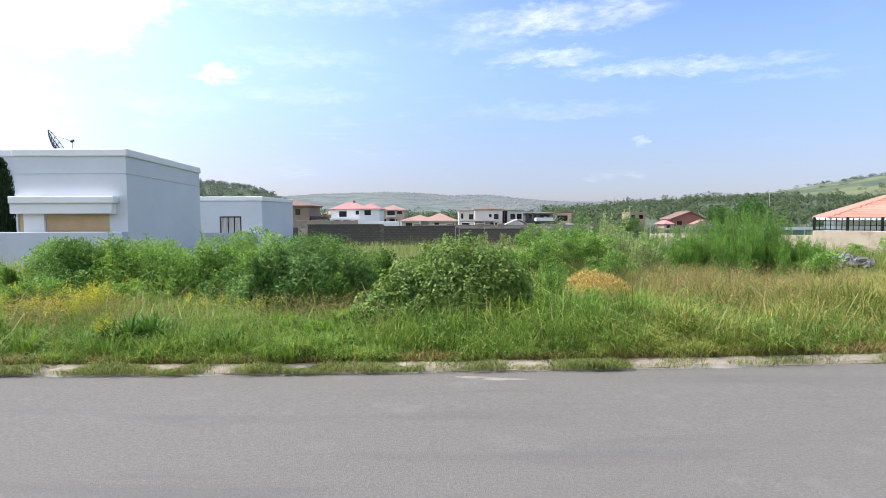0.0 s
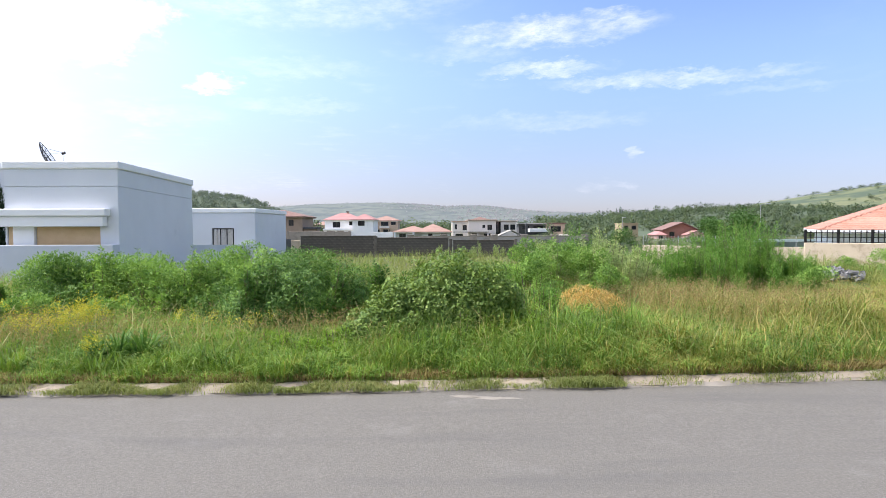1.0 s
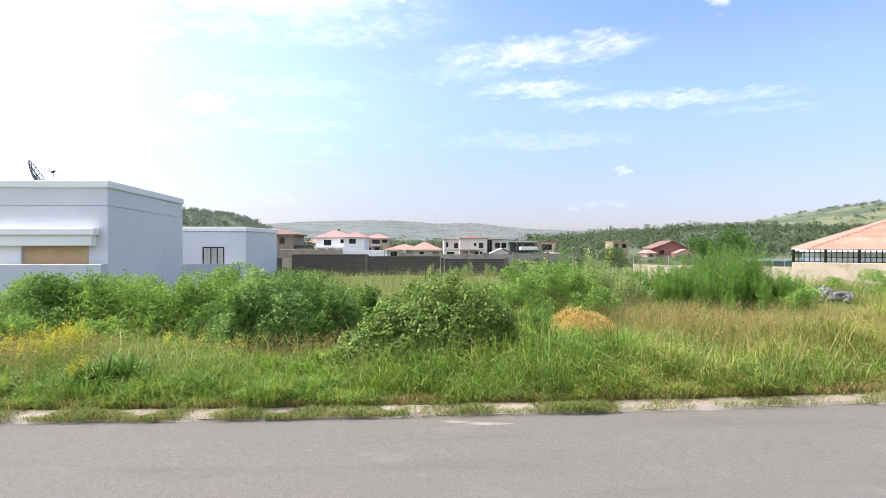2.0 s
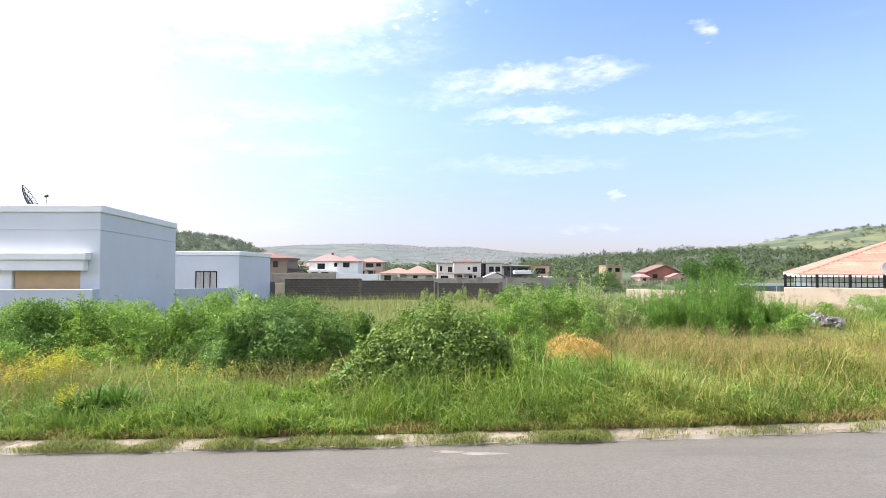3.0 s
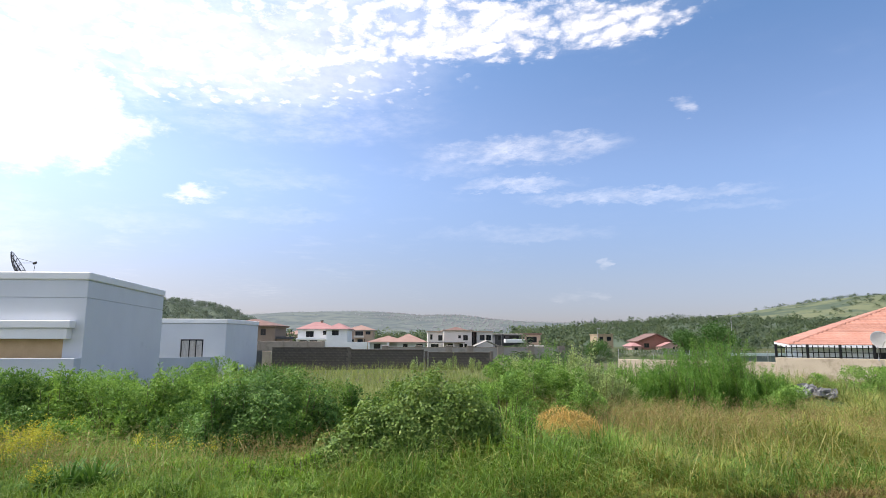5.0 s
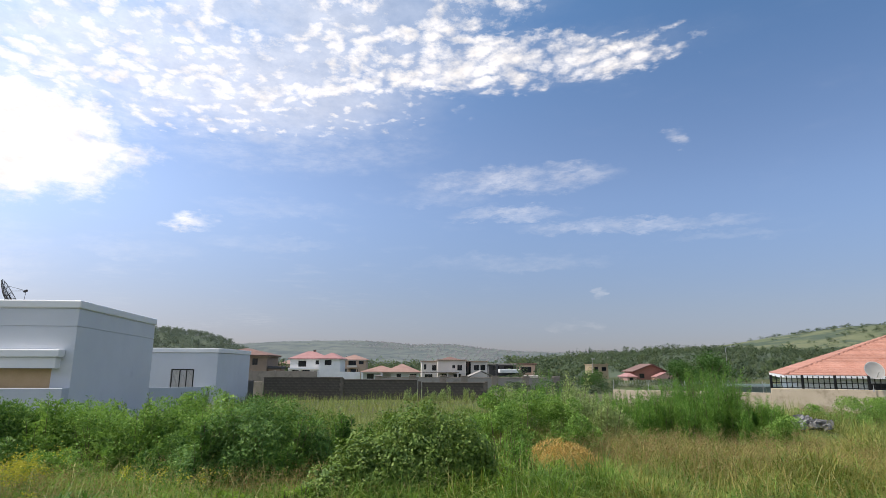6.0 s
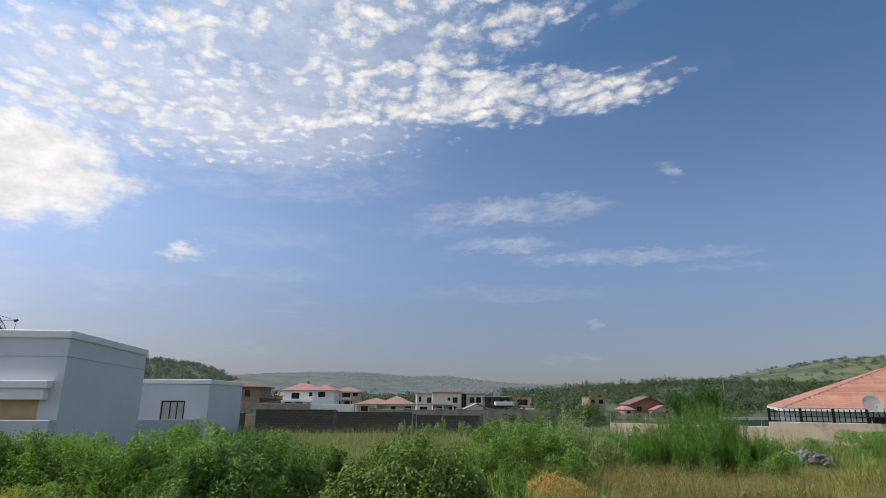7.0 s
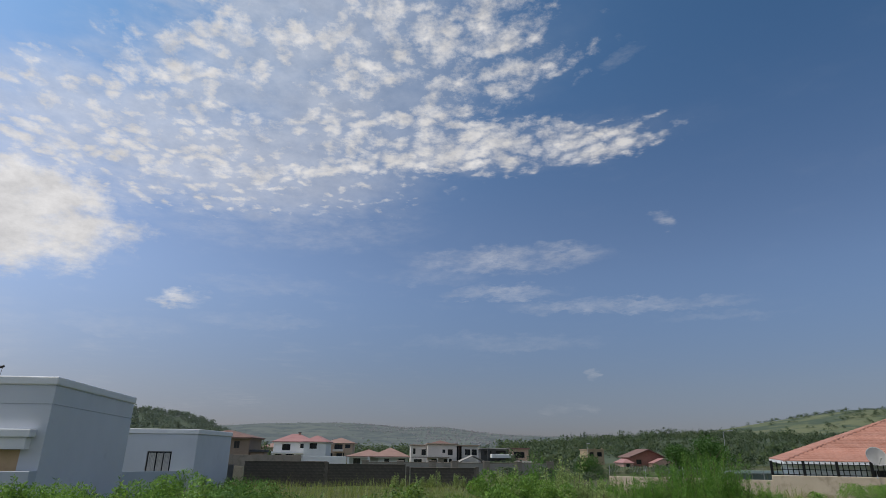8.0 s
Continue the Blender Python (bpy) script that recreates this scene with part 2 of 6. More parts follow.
M_WALLGREY = surface("grey_plaster", (0.45, 0.49, 0.545), (0.51, 0.55, 0.605), 0.5, 0.75, 0.15, 40.0, stains=((0.32, 0.35, 0.39), 0.6, 0.6, 0.85))
M_BLIND = surface("beige_blind", (0.52, 0.36, 0.21), (0.60, 0.43, 0.26), 2.0, 0.8, 0.1, 30.0)
M_CURTAIN = surface("grey_curtain", (0.42, 0.41, 0.40), (0.60, 0.58, 0.56), 4.0, 0.9, 0.2, 30.0, stretch=(3, 1, 0.3))
M_TAN = surface("tan_render", (0.53, 0.435, 0.325), (0.63, 0.535, 0.42), 0.8, 0.9, 0.4, 30.0, stains=((0.40, 0.32, 0.235), 1.3, 0.45, 0.68))
M_DARKWALL = surface("dark_block", (0.075, 0.065, 0.056), (0.125, 0.11, 0.095), 1.2, 0.9, 0.4, 20.0, spread=0.14, stains=((0.20, 0.175, 0.15), 0.5, 0.5, 0.75))
M_BLACK = surface("black_iron", (0.012, 0.012, 0.013), (0.022, 0.022, 0.024), 8.0, 0.5, 0.05, 60.0, metal=0.4)
M_STEEL = surface("galvanised", (0.42, 0.43, 0.44), (0.52, 0.53, 0.54), 6.0, 0.4, 0.05, 60.0, metal=0.8)
M_MESH = surface("dish_mesh", (0.05, 0.055, 0.06), (0.09, 0.095, 0.10), 6.0, 0.5, 0.05, 60.0, metal=0.3)
M_DISHGREY = surface("pale_dish", (0.56, 0.55, 0.53), (0.64, 0.63, 0.61), 3.0, 0.5, 0.03, 40.0)
M_TERRA = surface("terracotta", (0.375, 0.172, 0.125), (0.465, 0.24, 0.185), 1.2, 0.8, 0.25, 25.0, spread=0.28, stains=((0.31, 0.115, 0.065), 1.0, 0.6, 0.8))
M_PINKROOF = surface("faded_red_tile", (0.33, 0.165, 0.16), (0.40, 0.22, 0.21), 0.5, 0.8, 0.4, 5.0, stretch=(1, 1, 3))
M_BROWNROOF = surface("brown_red_tile", (0.165, 0.10, 0.085), (0.225, 0.135, 0.112), 0.5, 0.8, 0.4, 5.0, stretch=(1, 1, 3))
M_ORANGEROOF = surface("orange_tile", (0.27, 0.165, 0.135), (0.34, 0.215, 0.18), 0.5, 0.8, 0.4, 5.0, stretch=(1, 1, 3))
M_CREAM = surface("cream_paint", (0.58, 0.54, 0.50), (0.68, 0.64, 0.60), 0.4, 0.8, 0.1, 8.0)
M_BROWN = surface("brown_plaster", (0.26, 0.195, 0.15), (0.33, 0.25, 0.195), 0.4, 0.85, 0.1, 8.0)
M_SALMON = surface("salmon_plaster", (0.46, 0.34, 0.26), (0.54, 0.41, 0.32), 0.4, 0.85, 0.1, 8.0)
M_REDBRICK = surface("red_face_brick", (0.26, 0.125, 0.095), (0.34, 0.17, 0.13), 1.5, 0.9, 0.3, 9.0)
M_PINK = surface("pink_plaster", (0.48, 0.30, 0.26), (0.56, 0.37, 0.32), 0.6, 0.85, 0.1, 9.0)
M_OCHRE = surface("ochre_plaster", (0.34, 0.26, 0.17), (0.42, 0.33, 0.22), 0.5, 0.85, 0.1, 8.0)
M_GREYBROWN = surface("grey_brown_plaster", (0.24, 0.205, 0.175), (0.31, 0.27, 0.235), 0.5, 0.85, 0.15, 9.0, stains=((0.19, 0.165, 0.14), 0.6, 0.5, 0.7))
M_PANEL = surface("pale_grey_render", (0.29, 0.275, 0.255), (0.36, 0.34, 0.32), 0.5, 0.85, 0.1, 9.0, stains=((0.24, 0.22, 0.20), 0.5, 0.5, 0.7))
M_PALEGREEN = surface("pale_green_grey_paint", (0.44, 0.46, 0.43), (0.53, 0.55, 0.52), 0.5, 0.85, 0.1, 9.0)
M_CHARCOAL = surface("charcoal_paint", (0.06, 0.06, 0.065), (0.10, 0.10, 0.105), 0.6, 0.8, 0.1, 8.0)
# sheet green darkened to carry the shadow under its pale top rail
M_GREEN_SHEET = surface("shadowed_green_sheet", (0.10, 0.14, 0.13), (0.15, 0.20, 0.18), 0.6, 0.5, 0.1, 20.0)
M_SHEETRAIL = surface("pale_green_rail", (0.42, 0.52, 0.51), (0.50, 0.60, 0.58), 1.0, 0.5, 0.05, 20.0)
M_RUBBLE = surface("broken_concrete", (0.12, 0.12, 0.125), (0.27, 0.27, 0.27), 3.0, 0.95, 0.5, 25.0, spread=0.35)
M_GLASS = glassy("dark_glass", (0.02, 0.022, 0.025))
M_FRAME = surface("window_frame", (0.05, 0.045, 0.04), (0.09, 0.08, 0.07), 6.0, 0.6, 0.05, 40.0)
M_BARK = surface("bark", (0.10, 0.075, 0.05), (0.17, 0.13, 0.09), 6.0, 0.95, 0.6, 40.0)
M_HILLGRASS = surface("hill_grass", (0.095, 0.12, 0.06), (0.155, 0.165, 0.088), 0.02, 0.95, 0.0, 0.15, stains=((0.06, 0.085, 0.055), 0.016, 0.47, 0.58))
M_HILLWOOD = surface("hill_wood_floor", (0.06, 0.085, 0.05), (0.085, 0.11, 0.065), 0.03, 0.95, 0.0, 0.3)
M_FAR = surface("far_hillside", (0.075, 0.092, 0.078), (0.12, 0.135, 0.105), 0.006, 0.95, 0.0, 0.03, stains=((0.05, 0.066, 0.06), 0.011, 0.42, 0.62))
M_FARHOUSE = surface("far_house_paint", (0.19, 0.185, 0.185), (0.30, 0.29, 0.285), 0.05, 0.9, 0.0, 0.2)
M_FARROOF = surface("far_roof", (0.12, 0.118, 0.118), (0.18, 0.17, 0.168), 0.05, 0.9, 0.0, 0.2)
for m in (M_FAR, M_FARHOUSE, M_FARROOF):          # a faint bluish emission stands in for haze over the distant backdrop
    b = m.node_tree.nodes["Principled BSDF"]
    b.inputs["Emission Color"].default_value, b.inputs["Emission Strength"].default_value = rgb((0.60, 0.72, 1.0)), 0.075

L_GRASS = leafy("grass_blade", [(0.031, 0.07, 0.014), (0.077, 0.155, 0.03), (0.165, 0.295, 0.055), (0.258, 0.395, 0.078), (0.36, 0.38, 0.125)], 0.28, 0.5, 0.8)
L_FIELD = leafy("field_grass", [(0.079, 0.113, 0.022), (0.185, 0.225, 0.049), (0.32, 0.32, 0.084), (0.445, 0.378, 0.126)], 0.26, 0.6, 0.75)
L_DRY = leafy("dry_grass", [(0.149, 0.17, 0.036), (0.271, 0.255, 0.073), (0.394, 0.327, 0.119), (0.385, 0.281, 0.113)], 0.3, 0.6, 0.65)
L_ORANGE = leafy("dead_bush", [(0.433, 0.27, 0.086), (0.556, 0.37, 0.125), (0.639, 0.48, 0.203)], 0.3, 0.6, 0.4)
L_BROAD = leafy("broad_leaf", [(0.033, 0.075, 0.016), (0.098, 0.175, 0.037), (0.185, 0.28, 0.066), (0.309, 0.375, 0.105)], 0.26, 0.45, 0.5)
L_WEED = leafy("weed_leaf", [(0.046, 0.105, 0.027), (0.134, 0.255, 0.058), (0.258, 0.42, 0.098), (0.443, 0.57, 0.168)], 0.34, 0.6, 0.65)
L_DARKWEED = leafy("dark_weed_leaf", [(0.019, 0.06, 0.013), (0.074, 0.165, 0.039), (0.16, 0.295, 0.066), (0.33, 0.46, 0.129)], 0.24, 0.5, 0.6)
L_FEATHER = leafy("feathery_leaf", [(0.035, 0.10, 0.02), (0.105, 0.235, 0.045), (0.195, 0.365, 0.075), (0.33, 0.48, 0.12)], 0.34, 0.6, 0.6)
L_SOFT = leafy("soft_weed_leaf", [(0.103, 0.21, 0.035), (0.196, 0.34, 0.055), (0.299, 0.46, 0.078), (0.391, 0.52, 0.109)], 0.4, 0.6, 0.5)
L_PALE = leafy("pale_leaf", [(0.175, 0.26, 0.094), (0.268, 0.36, 0.14), (0.371, 0.46, 0.203), (0.494, 0.55, 0.281)], 0.4, 0.45, 0.35)
L_YELLOW = leafy("yellow_flower", [(0.35, 0.37, 0.047), (0.515, 0.48, 0.055), (0.597, 0.53, 0.078)], 0.2, 0.6, 0.2)
L_TREE = leafy("tree_leaf", [(0.031, 0.085, 0.02), (0.052, 0.125, 0.027), (0.077, 0.165, 0.039), (0.103, 0.2, 0.051)], 0.25, 0.5, 0.4)
L_TUSSOCK = leafy("tussock_blade", [(0.052, 0.12, 0.02), (0.103, 0.2, 0.035), (0.165, 0.27, 0.051), (0.247, 0.29, 0.078)], 0.35, 0.5, 0.7)
L_LOWWEED = leafy("low_weed_leaf", [(0.041, 0.095, 0.02), (0.103, 0.19, 0.039), (0.175, 0.28, 0.058), (0.288, 0.37, 0.101)], 0.3, 0.6, 0.3)
L_STEM = leafy("pale_stem", [(0.165, 0.17, 0.062), (0.309, 0.29, 0.117), (0.433, 0.38, 0.172)], 0.2, 0.6, 0.3)
L_THATCH = leafy("thatch", [(0.134, 0.1, 0.039), (0.206, 0.16, 0.062), (0.288, 0.23, 0.094)], 0.2, 0.8, 0.4)
L_SEED = leafy("seed_haze", [(0.245, 0.176, 0.082), (0.335, 0.246, 0.117), (0.417, 0.326, 0.151)], 0.3, 0.7, 0.3)
# leaf tones lifted and greyed, so the distance haze sits in their colour
L_FOREST = leafy("hazed_forest_leaf", [(0.075, 0.115, 0.08), (0.10, 0.145, 0.10), (0.14, 0.19, 0.125), (0.19, 0.235, 0.155)], 0.55, 0.7, 0.85, 14.0)
L_KERBGRASS = leafy("kerb_grass_blade", [(0.093, 0.13, 0.035), (0.154, 0.2, 0.055), (0.237, 0.26, 0.094), (0.35, 0.31, 0.14)], 0.3, 0.6, 0.6)
L_STRAP = leafy("strap_leaf", [(0.052, 0.12, 0.027), (0.088, 0.19, 0.039), (0.134, 0.26, 0.055)], 0.25, 0.65, 0.3)
L_LOT = leafy("lot_grass", [(0.103, 0.16, 0.047), (0.18, 0.24, 0.07), (0.278, 0.3, 0.109), (0.381, 0.335, 0.164)], 0.35, 0.6, 0.7)
# blue-grey leaf tones with the distance haze mixed into the colour
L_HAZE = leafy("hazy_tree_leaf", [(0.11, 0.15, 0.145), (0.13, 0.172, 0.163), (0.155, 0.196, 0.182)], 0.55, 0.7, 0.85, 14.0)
# the extra blue in these leaves stands in for haze
L_HILL = leafy("hazed_hill_leaf", [(0.05, 0.085, 0.07), (0.065, 0.105, 0.082), (0.085, 0.125, 0.095)], 0.2, 0.7, 0.5)
L_CYPRESS = leafy("cypress_leaf", [(0.012, 0.028, 0.014), (0.02, 0.042, 0.02), (0.03, 0.055, 0.025)], 0.1, 0.6, 0.3)

# ---------------------------------------------------------------- mesh helpers
RNG = np.random.default_rng(7)


def box(bm, x0, x1, y0, y1, z0, z1):
    v = [bm.verts.new(p) for p in ((x0, y0, z0), (x1, y0, z0), (x1, y1, z0), (x0, y1, z0), (x0, y0, z1), (x1, y0, z1), (x1, y1, z1), (x0, y1, z1))]
    for f in ((3, 2, 1, 0), (4, 5, 6, 7), (0, 1, 5, 4), (1, 2, 6, 5), (2, 3, 7, 6), (3, 0, 4, 7)):
        bm.faces.new([v[i] for i in f])
    return bm


def bevelled(bm, size=0.01, segments=1):
    bmesh.ops.bevel(bm, geom=bm.edges[:], offset=size, segments=segments, affect="EDGES", profile=0.5)
    return bm


def new_box(*c, bevel=0.0):
    bm = box(bmesh.new(), *c)
    return bevelled(bm, bevel) if bevel else bm


def tube(bm, points, radii, sides=6):
    rings = []
    for k, (p, r) in enumerate(zip(points, radii)):
        a, b = Vector(points[max(k - 1, 0)]), Vector(points[min(k + 1, len(points) - 1)])
        q = (b - a).to_track_quat("Z", "Y")
        rings.append([bm.verts.new(Vector(p) + q @ Vector((math.cos(t) * r, math.sin(t) * r, 0))) for t in (2 * math.pi * i / sides for i in range(sides))])
    for lo, hi in zip(rings, rings[1:]):
        for i in range(sides):
            bm.faces.new((lo[i], lo[(i + 1) % sides], hi[(i + 1) % sides], hi[i]))
    bm.faces.new(rings[0][::-1])
    bm.faces.new(rings[-1])
    return bm


def linked(name, bm, material, parent=None, smooth=False):
    me = bpy.data.meshes.new(name)
    bmesh.ops.recalc_face_normals(bm, faces=bm.faces)
    bm.to_mesh(me)
    bm.free()
    me.materials.append(material)
    if smooth:
        me.polygons.foreach_set("use_smooth", [True] * len(me.polygons))
    ob = new(name, me)
    ob.parent = parent
    return ob


def part(name, bm, material, parent, label="", smooth=False):
    return tagged(linked(name, bm, material, parent, smooth), label)


def thing(name, at, label, category, group="", kind="", rz=0.0):
    ob = new(name)
    ob.empty_display_size = 0.2
    ob.matrix_basis = pose(*at, 0, 0, rz)
    return tagged(ob, label, category, group, kind)


def raw_mesh(name, verts, faces, material, parent=None, smooth=False, normals=None):
    """A mesh from arrays of vertices and of equal-sided faces."""
    verts, faces = np.asarray(verts, np.float32), np.asarray(faces, np.int32)
    me = bpy.data.meshes.new(name)
    me.vertices.add(len(verts))
    me.vertices.foreach_set("co", verts.ravel())
    sides = faces.shape[1]
    me.loops.add(faces.size)
    me.loops.foreach_set("vertex_index", faces.ravel())
    me.polygons.add(len(faces))
    me.polygons.foreach_set("loop_start", np.arange(0, faces.size, sides, dtype=np.int32))
    me.polygons.foreach_set("loop_total", np.full(len(faces), sides, np.int32))
    me.update(calc_edges=True)
    me.materials.append(material)
    if smooth:
        me.polygons.foreach_set("use_smooth", np.ones(len(faces), bool))
    if normals is not None:
        me.normals_split_custom_set_from_vertices(np.asarray(normals, np.float32))
    ob = new(name, me)
    ob.parent = parent
    return ob


def unit(v):
    return v / np.maximum(np.linalg.norm(v, axis=-1, keepdims=True), 1e-9)


def leaf_arrays(pos, way, side, length, width, fold=0.25):
    """Folded four-cornered leaves: base, two flanks, tip."""
    up = unit(np.cross(way, side))
    length, width = np.broadcast_to(length, len(pos))[:, None], np.broadcast_to(width, len(pos))[:, None]
    mid = pos + way * length * 0.45
    v = np.stack([pos, mid + side * width / 2 + up * width * fold, pos + way * length, mid - side * width / 2 + up * width * fold], 1).reshape(-1, 3)
    k = np.arange(len(pos))[:, None] * 4
    f = np.stack([k + [0, 1, 2], k + [0, 2, 3]], 1).reshape(-1, 3)
    return v, f


def random_ways(n, lift=0.2, rng=RNG):
    way = rng.normal(size=(n, 3))
    way[:, 2] += lift
    way = unit(way)
    side = unit(np.cross(way, rng.normal(size=(n, 3))))
    return way, side


def blade_arrays(base, height, width, lean, rng=RNG, droop=0.35):
    """Grass blades: a base, a bent middle and a tip."""
    n = len(base)
    a = rng.uniform(0, 2 * np.pi, n)
    out = np.stack([np.cos(a), np.sin(a), 0 * a], -1)
    b = a + rng.uniform(0.6, 2.4, n)
    side = np.stack([np.cos(b), np.sin(b), 0 * b], -1) * (width / 2)[:, None]
    h = height[:, None]
    up = np.array([[0, 0, 1.0]])
    mid = base + up * h * 0.6 + out * (lean * height * 0.35)[:, None]
    tip = base + up * h * (1 - droop * lean[:, None]) + out * (lean * height)[:, None]
    v = np.stack([base - side, base + side, mid + side * 0.8, mid - side * 0.8, tip], 1).reshape(-1, 3)
    k = np.arange(n)[:, None] * 5
    f = np.stack([k + [0, 1, 2], k + [0, 2, 3], k + [3, 2, 4]], 1).reshape(-1, 3)
    return v, f


def joined(parts):
    vs, fs, n = [], [], 0
    for v, f in parts:
        vs.append(v)
        fs.append(f + n)
        n += len(v)
    return np.concatenate(vs), np.concatenate(fs)


def wave(x, y, s, seed=0.0):
    """Cheap smooth noise between about -1 and 1."""
    return (np.sin(x * s + seed) * np.cos(y * s * 1.3 + seed * 1.7) + np.sin((x + y) * s * 0.63 + 2.1 + seed) + np.sin((x * 0.8 - y) * s * 1.71 + seed * 0.6) * 0.7) / 2.4


# ---------------------------------------------------------------- ground, road, kerb


def kerb_y(x):
    return 7.55 + 0.012 * np.maximum(0.0, np.asarray(x, float) + 4.0) ** 1.6


def ground_z(x, y):
    x, y = np.asarray(x, float), np.asarray(y, float)
    lot = 0.06 - 0.0105 * np.clip(y - 8, 0, 160) + 0.05 * wave(x, y, 0.9) * np.clip((y - 8) / 3, 0, 1)
    mound = 0.52 * np.exp(-((x - 12.95) ** 2 + (y - 18.6) ** 2) / 2.0)
    return np.where(y > kerb_y(x) + 0.22, lot + mound, -0.25)


def build_ground():
    xs = np.unique(np.concatenate([np.linspace(-4500, -60, 30), np.arange(-60, 60.1, 0.75), np.linspace(60, 4500, 30)]))
    ys = np.unique(np.concatenate([np.linspace(-900, -3, 12), np.arange(7.4, 10.6, 0.1), np.arange(10.6, 60, 0.75), np.linspace(60, 4600, 60)]))
    gx, gy = np.meshgrid(xs, ys)
    gz = ground_z(gx, gy)
    v = np.stack([gx, gy, gz], -1).reshape(-1, 3)
    w = len(xs)
    i = (np.arange(len(ys) - 1)[:, None] * w + np.arange(w - 1)).ravel()
    tagged(raw_mesh("ground", v, np.stack([i, i + 1, i + 1 + w, i + w], 1), M_SOIL, smooth=True), "dark soil with low weeds sloping gently away from the road", "ground", kind="structure")


def build_road():
    xs = np.arange(-70, 70.1, 0.5)
    rows = []
    for k, s in enumerate(np.linspace(0, 1, 15)):
        y = -0.2 + s * (kerb_y(xs) + 0.02 + 0.2)
        z = 0.03 * (1 - (2 * s - 1) ** 2) - 0.03 + 0.004 * wave(xs, y, 1.3)
        rows.append(np.stack([xs, y, z], -1))
    low = rows[0].copy()
    low[:, 2] = -0.25
    v = np.stack([low] + rows).reshape(-1, 3)
    w, h = len(xs), len(rows) + 1
    i = (np.arange(h - 1)[:, None] * w + np.arange(w - 1)).ravel()
    tagged(raw_mesh("road", v, np.stack([i, i + 1, i + 1 + w, i + w], 1), M_ASPHALT, smooth=True), "worn grey asphalt road with fine pale grit", "road", kind="structure")


def build_kerb():
    """Sloped concrete edge stones, laid end to end, and the near verge's edge."""
    kerb = thing("kerb", (0, 0, 0), "pale weathered concrete kerb stones beside the road", "kerb", kind="structure")
    shapes = []
    for k in range(6):
        rng = random.Random(k)
        bm = bmesh.new()
        prof = [(-0.02, -0.16), (-0.02, -0.012), (0.015, 0.010), (0.09, 0.035), (0.18, 0.052), (0.34, 0.055), (0.34, -0.16)]
        rings = []
        for s in (-0.495, -0.2, 0.12, 0.495):
            rings.append([bm.verts.new((s, y + rng.uniform(-0.012, 0.012), z + (rng.uniform(-0.01, 0.008) if z > -0.1 else 0))) for y, z in prof])
        for lo, hi in zip(rings, rings[1:]):
            for i in range(len(prof)):
                bm.faces.new((lo[i], hi[i], hi[(i + 1) % len(prof)], lo[(i + 1) % len(prof)]))
        bm.faces.new(rings[0][::-1])
        bm.faces.new(rings[-1])
        bmesh.ops.recalc_face_normals(bm, faces=bm.faces)
        me = bpy.data.meshes.new("kerb_stone")
        bm.to_mesh(me)
        bm.free()
        me.materials.append(M_KERB)
        shapes.append(me)
    for k in range(-34, 35):
        x = k * 1.0
        y = float(kerb_y(x))
        slope = math.degrees(math.atan2(float(kerb_y(x + 0.5) - kerb_y(x - 0.5)), 1.0))
        ob = new("kerb_stone", shapes[(k * 5) % 6])
        ob.parent = kerb
        ob.matrix_basis = pose(x, y, 0.0, 0, 0, slope)


def build_sand():
    """Washed sand lying in the gutter, and a low tongue of it on the road."""
    xs = np.arange(-34, 34.1, 0.06)
    wide = 0.03 + 0.09 * np.clip(wave(xs, xs * 0.3, 1.9, 1.0) + 0.5 * wave(xs, xs * 0, 7.0, 2.0) + 0.2, 0, 1.6)
    edge = kerb_y(xs)
    rows = [np.stack([xs, edge + dy, 0 * xs + z], -1) for dy, z in ((-wide, -0.04), (-wide * 0.7, -0.020), (-wide * 0.3, -0.008), (0 * xs, 0.006), (0 * xs + 0.03, 0.012))]
    w = len(xs)
    i = (np.arange(len(rows) - 1)[:, None] * w + np.arange(w - 1)).ravel()
    tagged(raw_mesh("sand_drift", np.stack(rows).reshape(-1, 3), np.stack([i, i + 1, i + 1 + w, i + w], 1), M_SAND, smooth=True), "pale washed sand along the kerb's foot", "sand", kind="stuff")
    for x, y, rx, ry in ((0.72, 7.28, 0.34, 0.055), (0.35, 7.36, 0.2, 0.04)):
        a = np.linspace(0, 2 * np.pi, 33)[:-1]
        ring = 1 + 0.25 * np.sin(a * 3 + x) + 0.15 * np.sin(a * 7)
        top = np.stack([x + np.cos(a) * rx * ring * 0.6, y + np.sin(a) * ry * ring * 0.6 - np.cos(a) * rx * 0.06, 0 * a - 0.010], -1)
        low = np.stack([x + np.cos(a) * rx * ring, y + np.sin(a) * ry * ring - np.cos(a) * rx * 0.1, 0 * a - 0.03], -1)
        v = np.concatenate([low, top, [[x, y, -0.008]]])
        k = np.arange(32)
        j = (k + 1) % 32
        f = np.concatenate([np.stack([k, j, 32 + j], 1), np.stack([k, 32 + j, 32 + k], 1), np.stack([32 + k, 32 + j, 0 * k + 64], 1)])
        tagged(raw_mesh("sand_patch", v, f, M_SAND, smooth=True), "thin patch of pale sand on the asphalt", "sand", kind="stuff")


build_ground()
build_road()
build_kerb()
build_sand()

# ---------------------------------------------------------------- hills and far woods


def crest(az, table):
    return np.interp(az, [a for a, _ in table], [e for _, e in table])


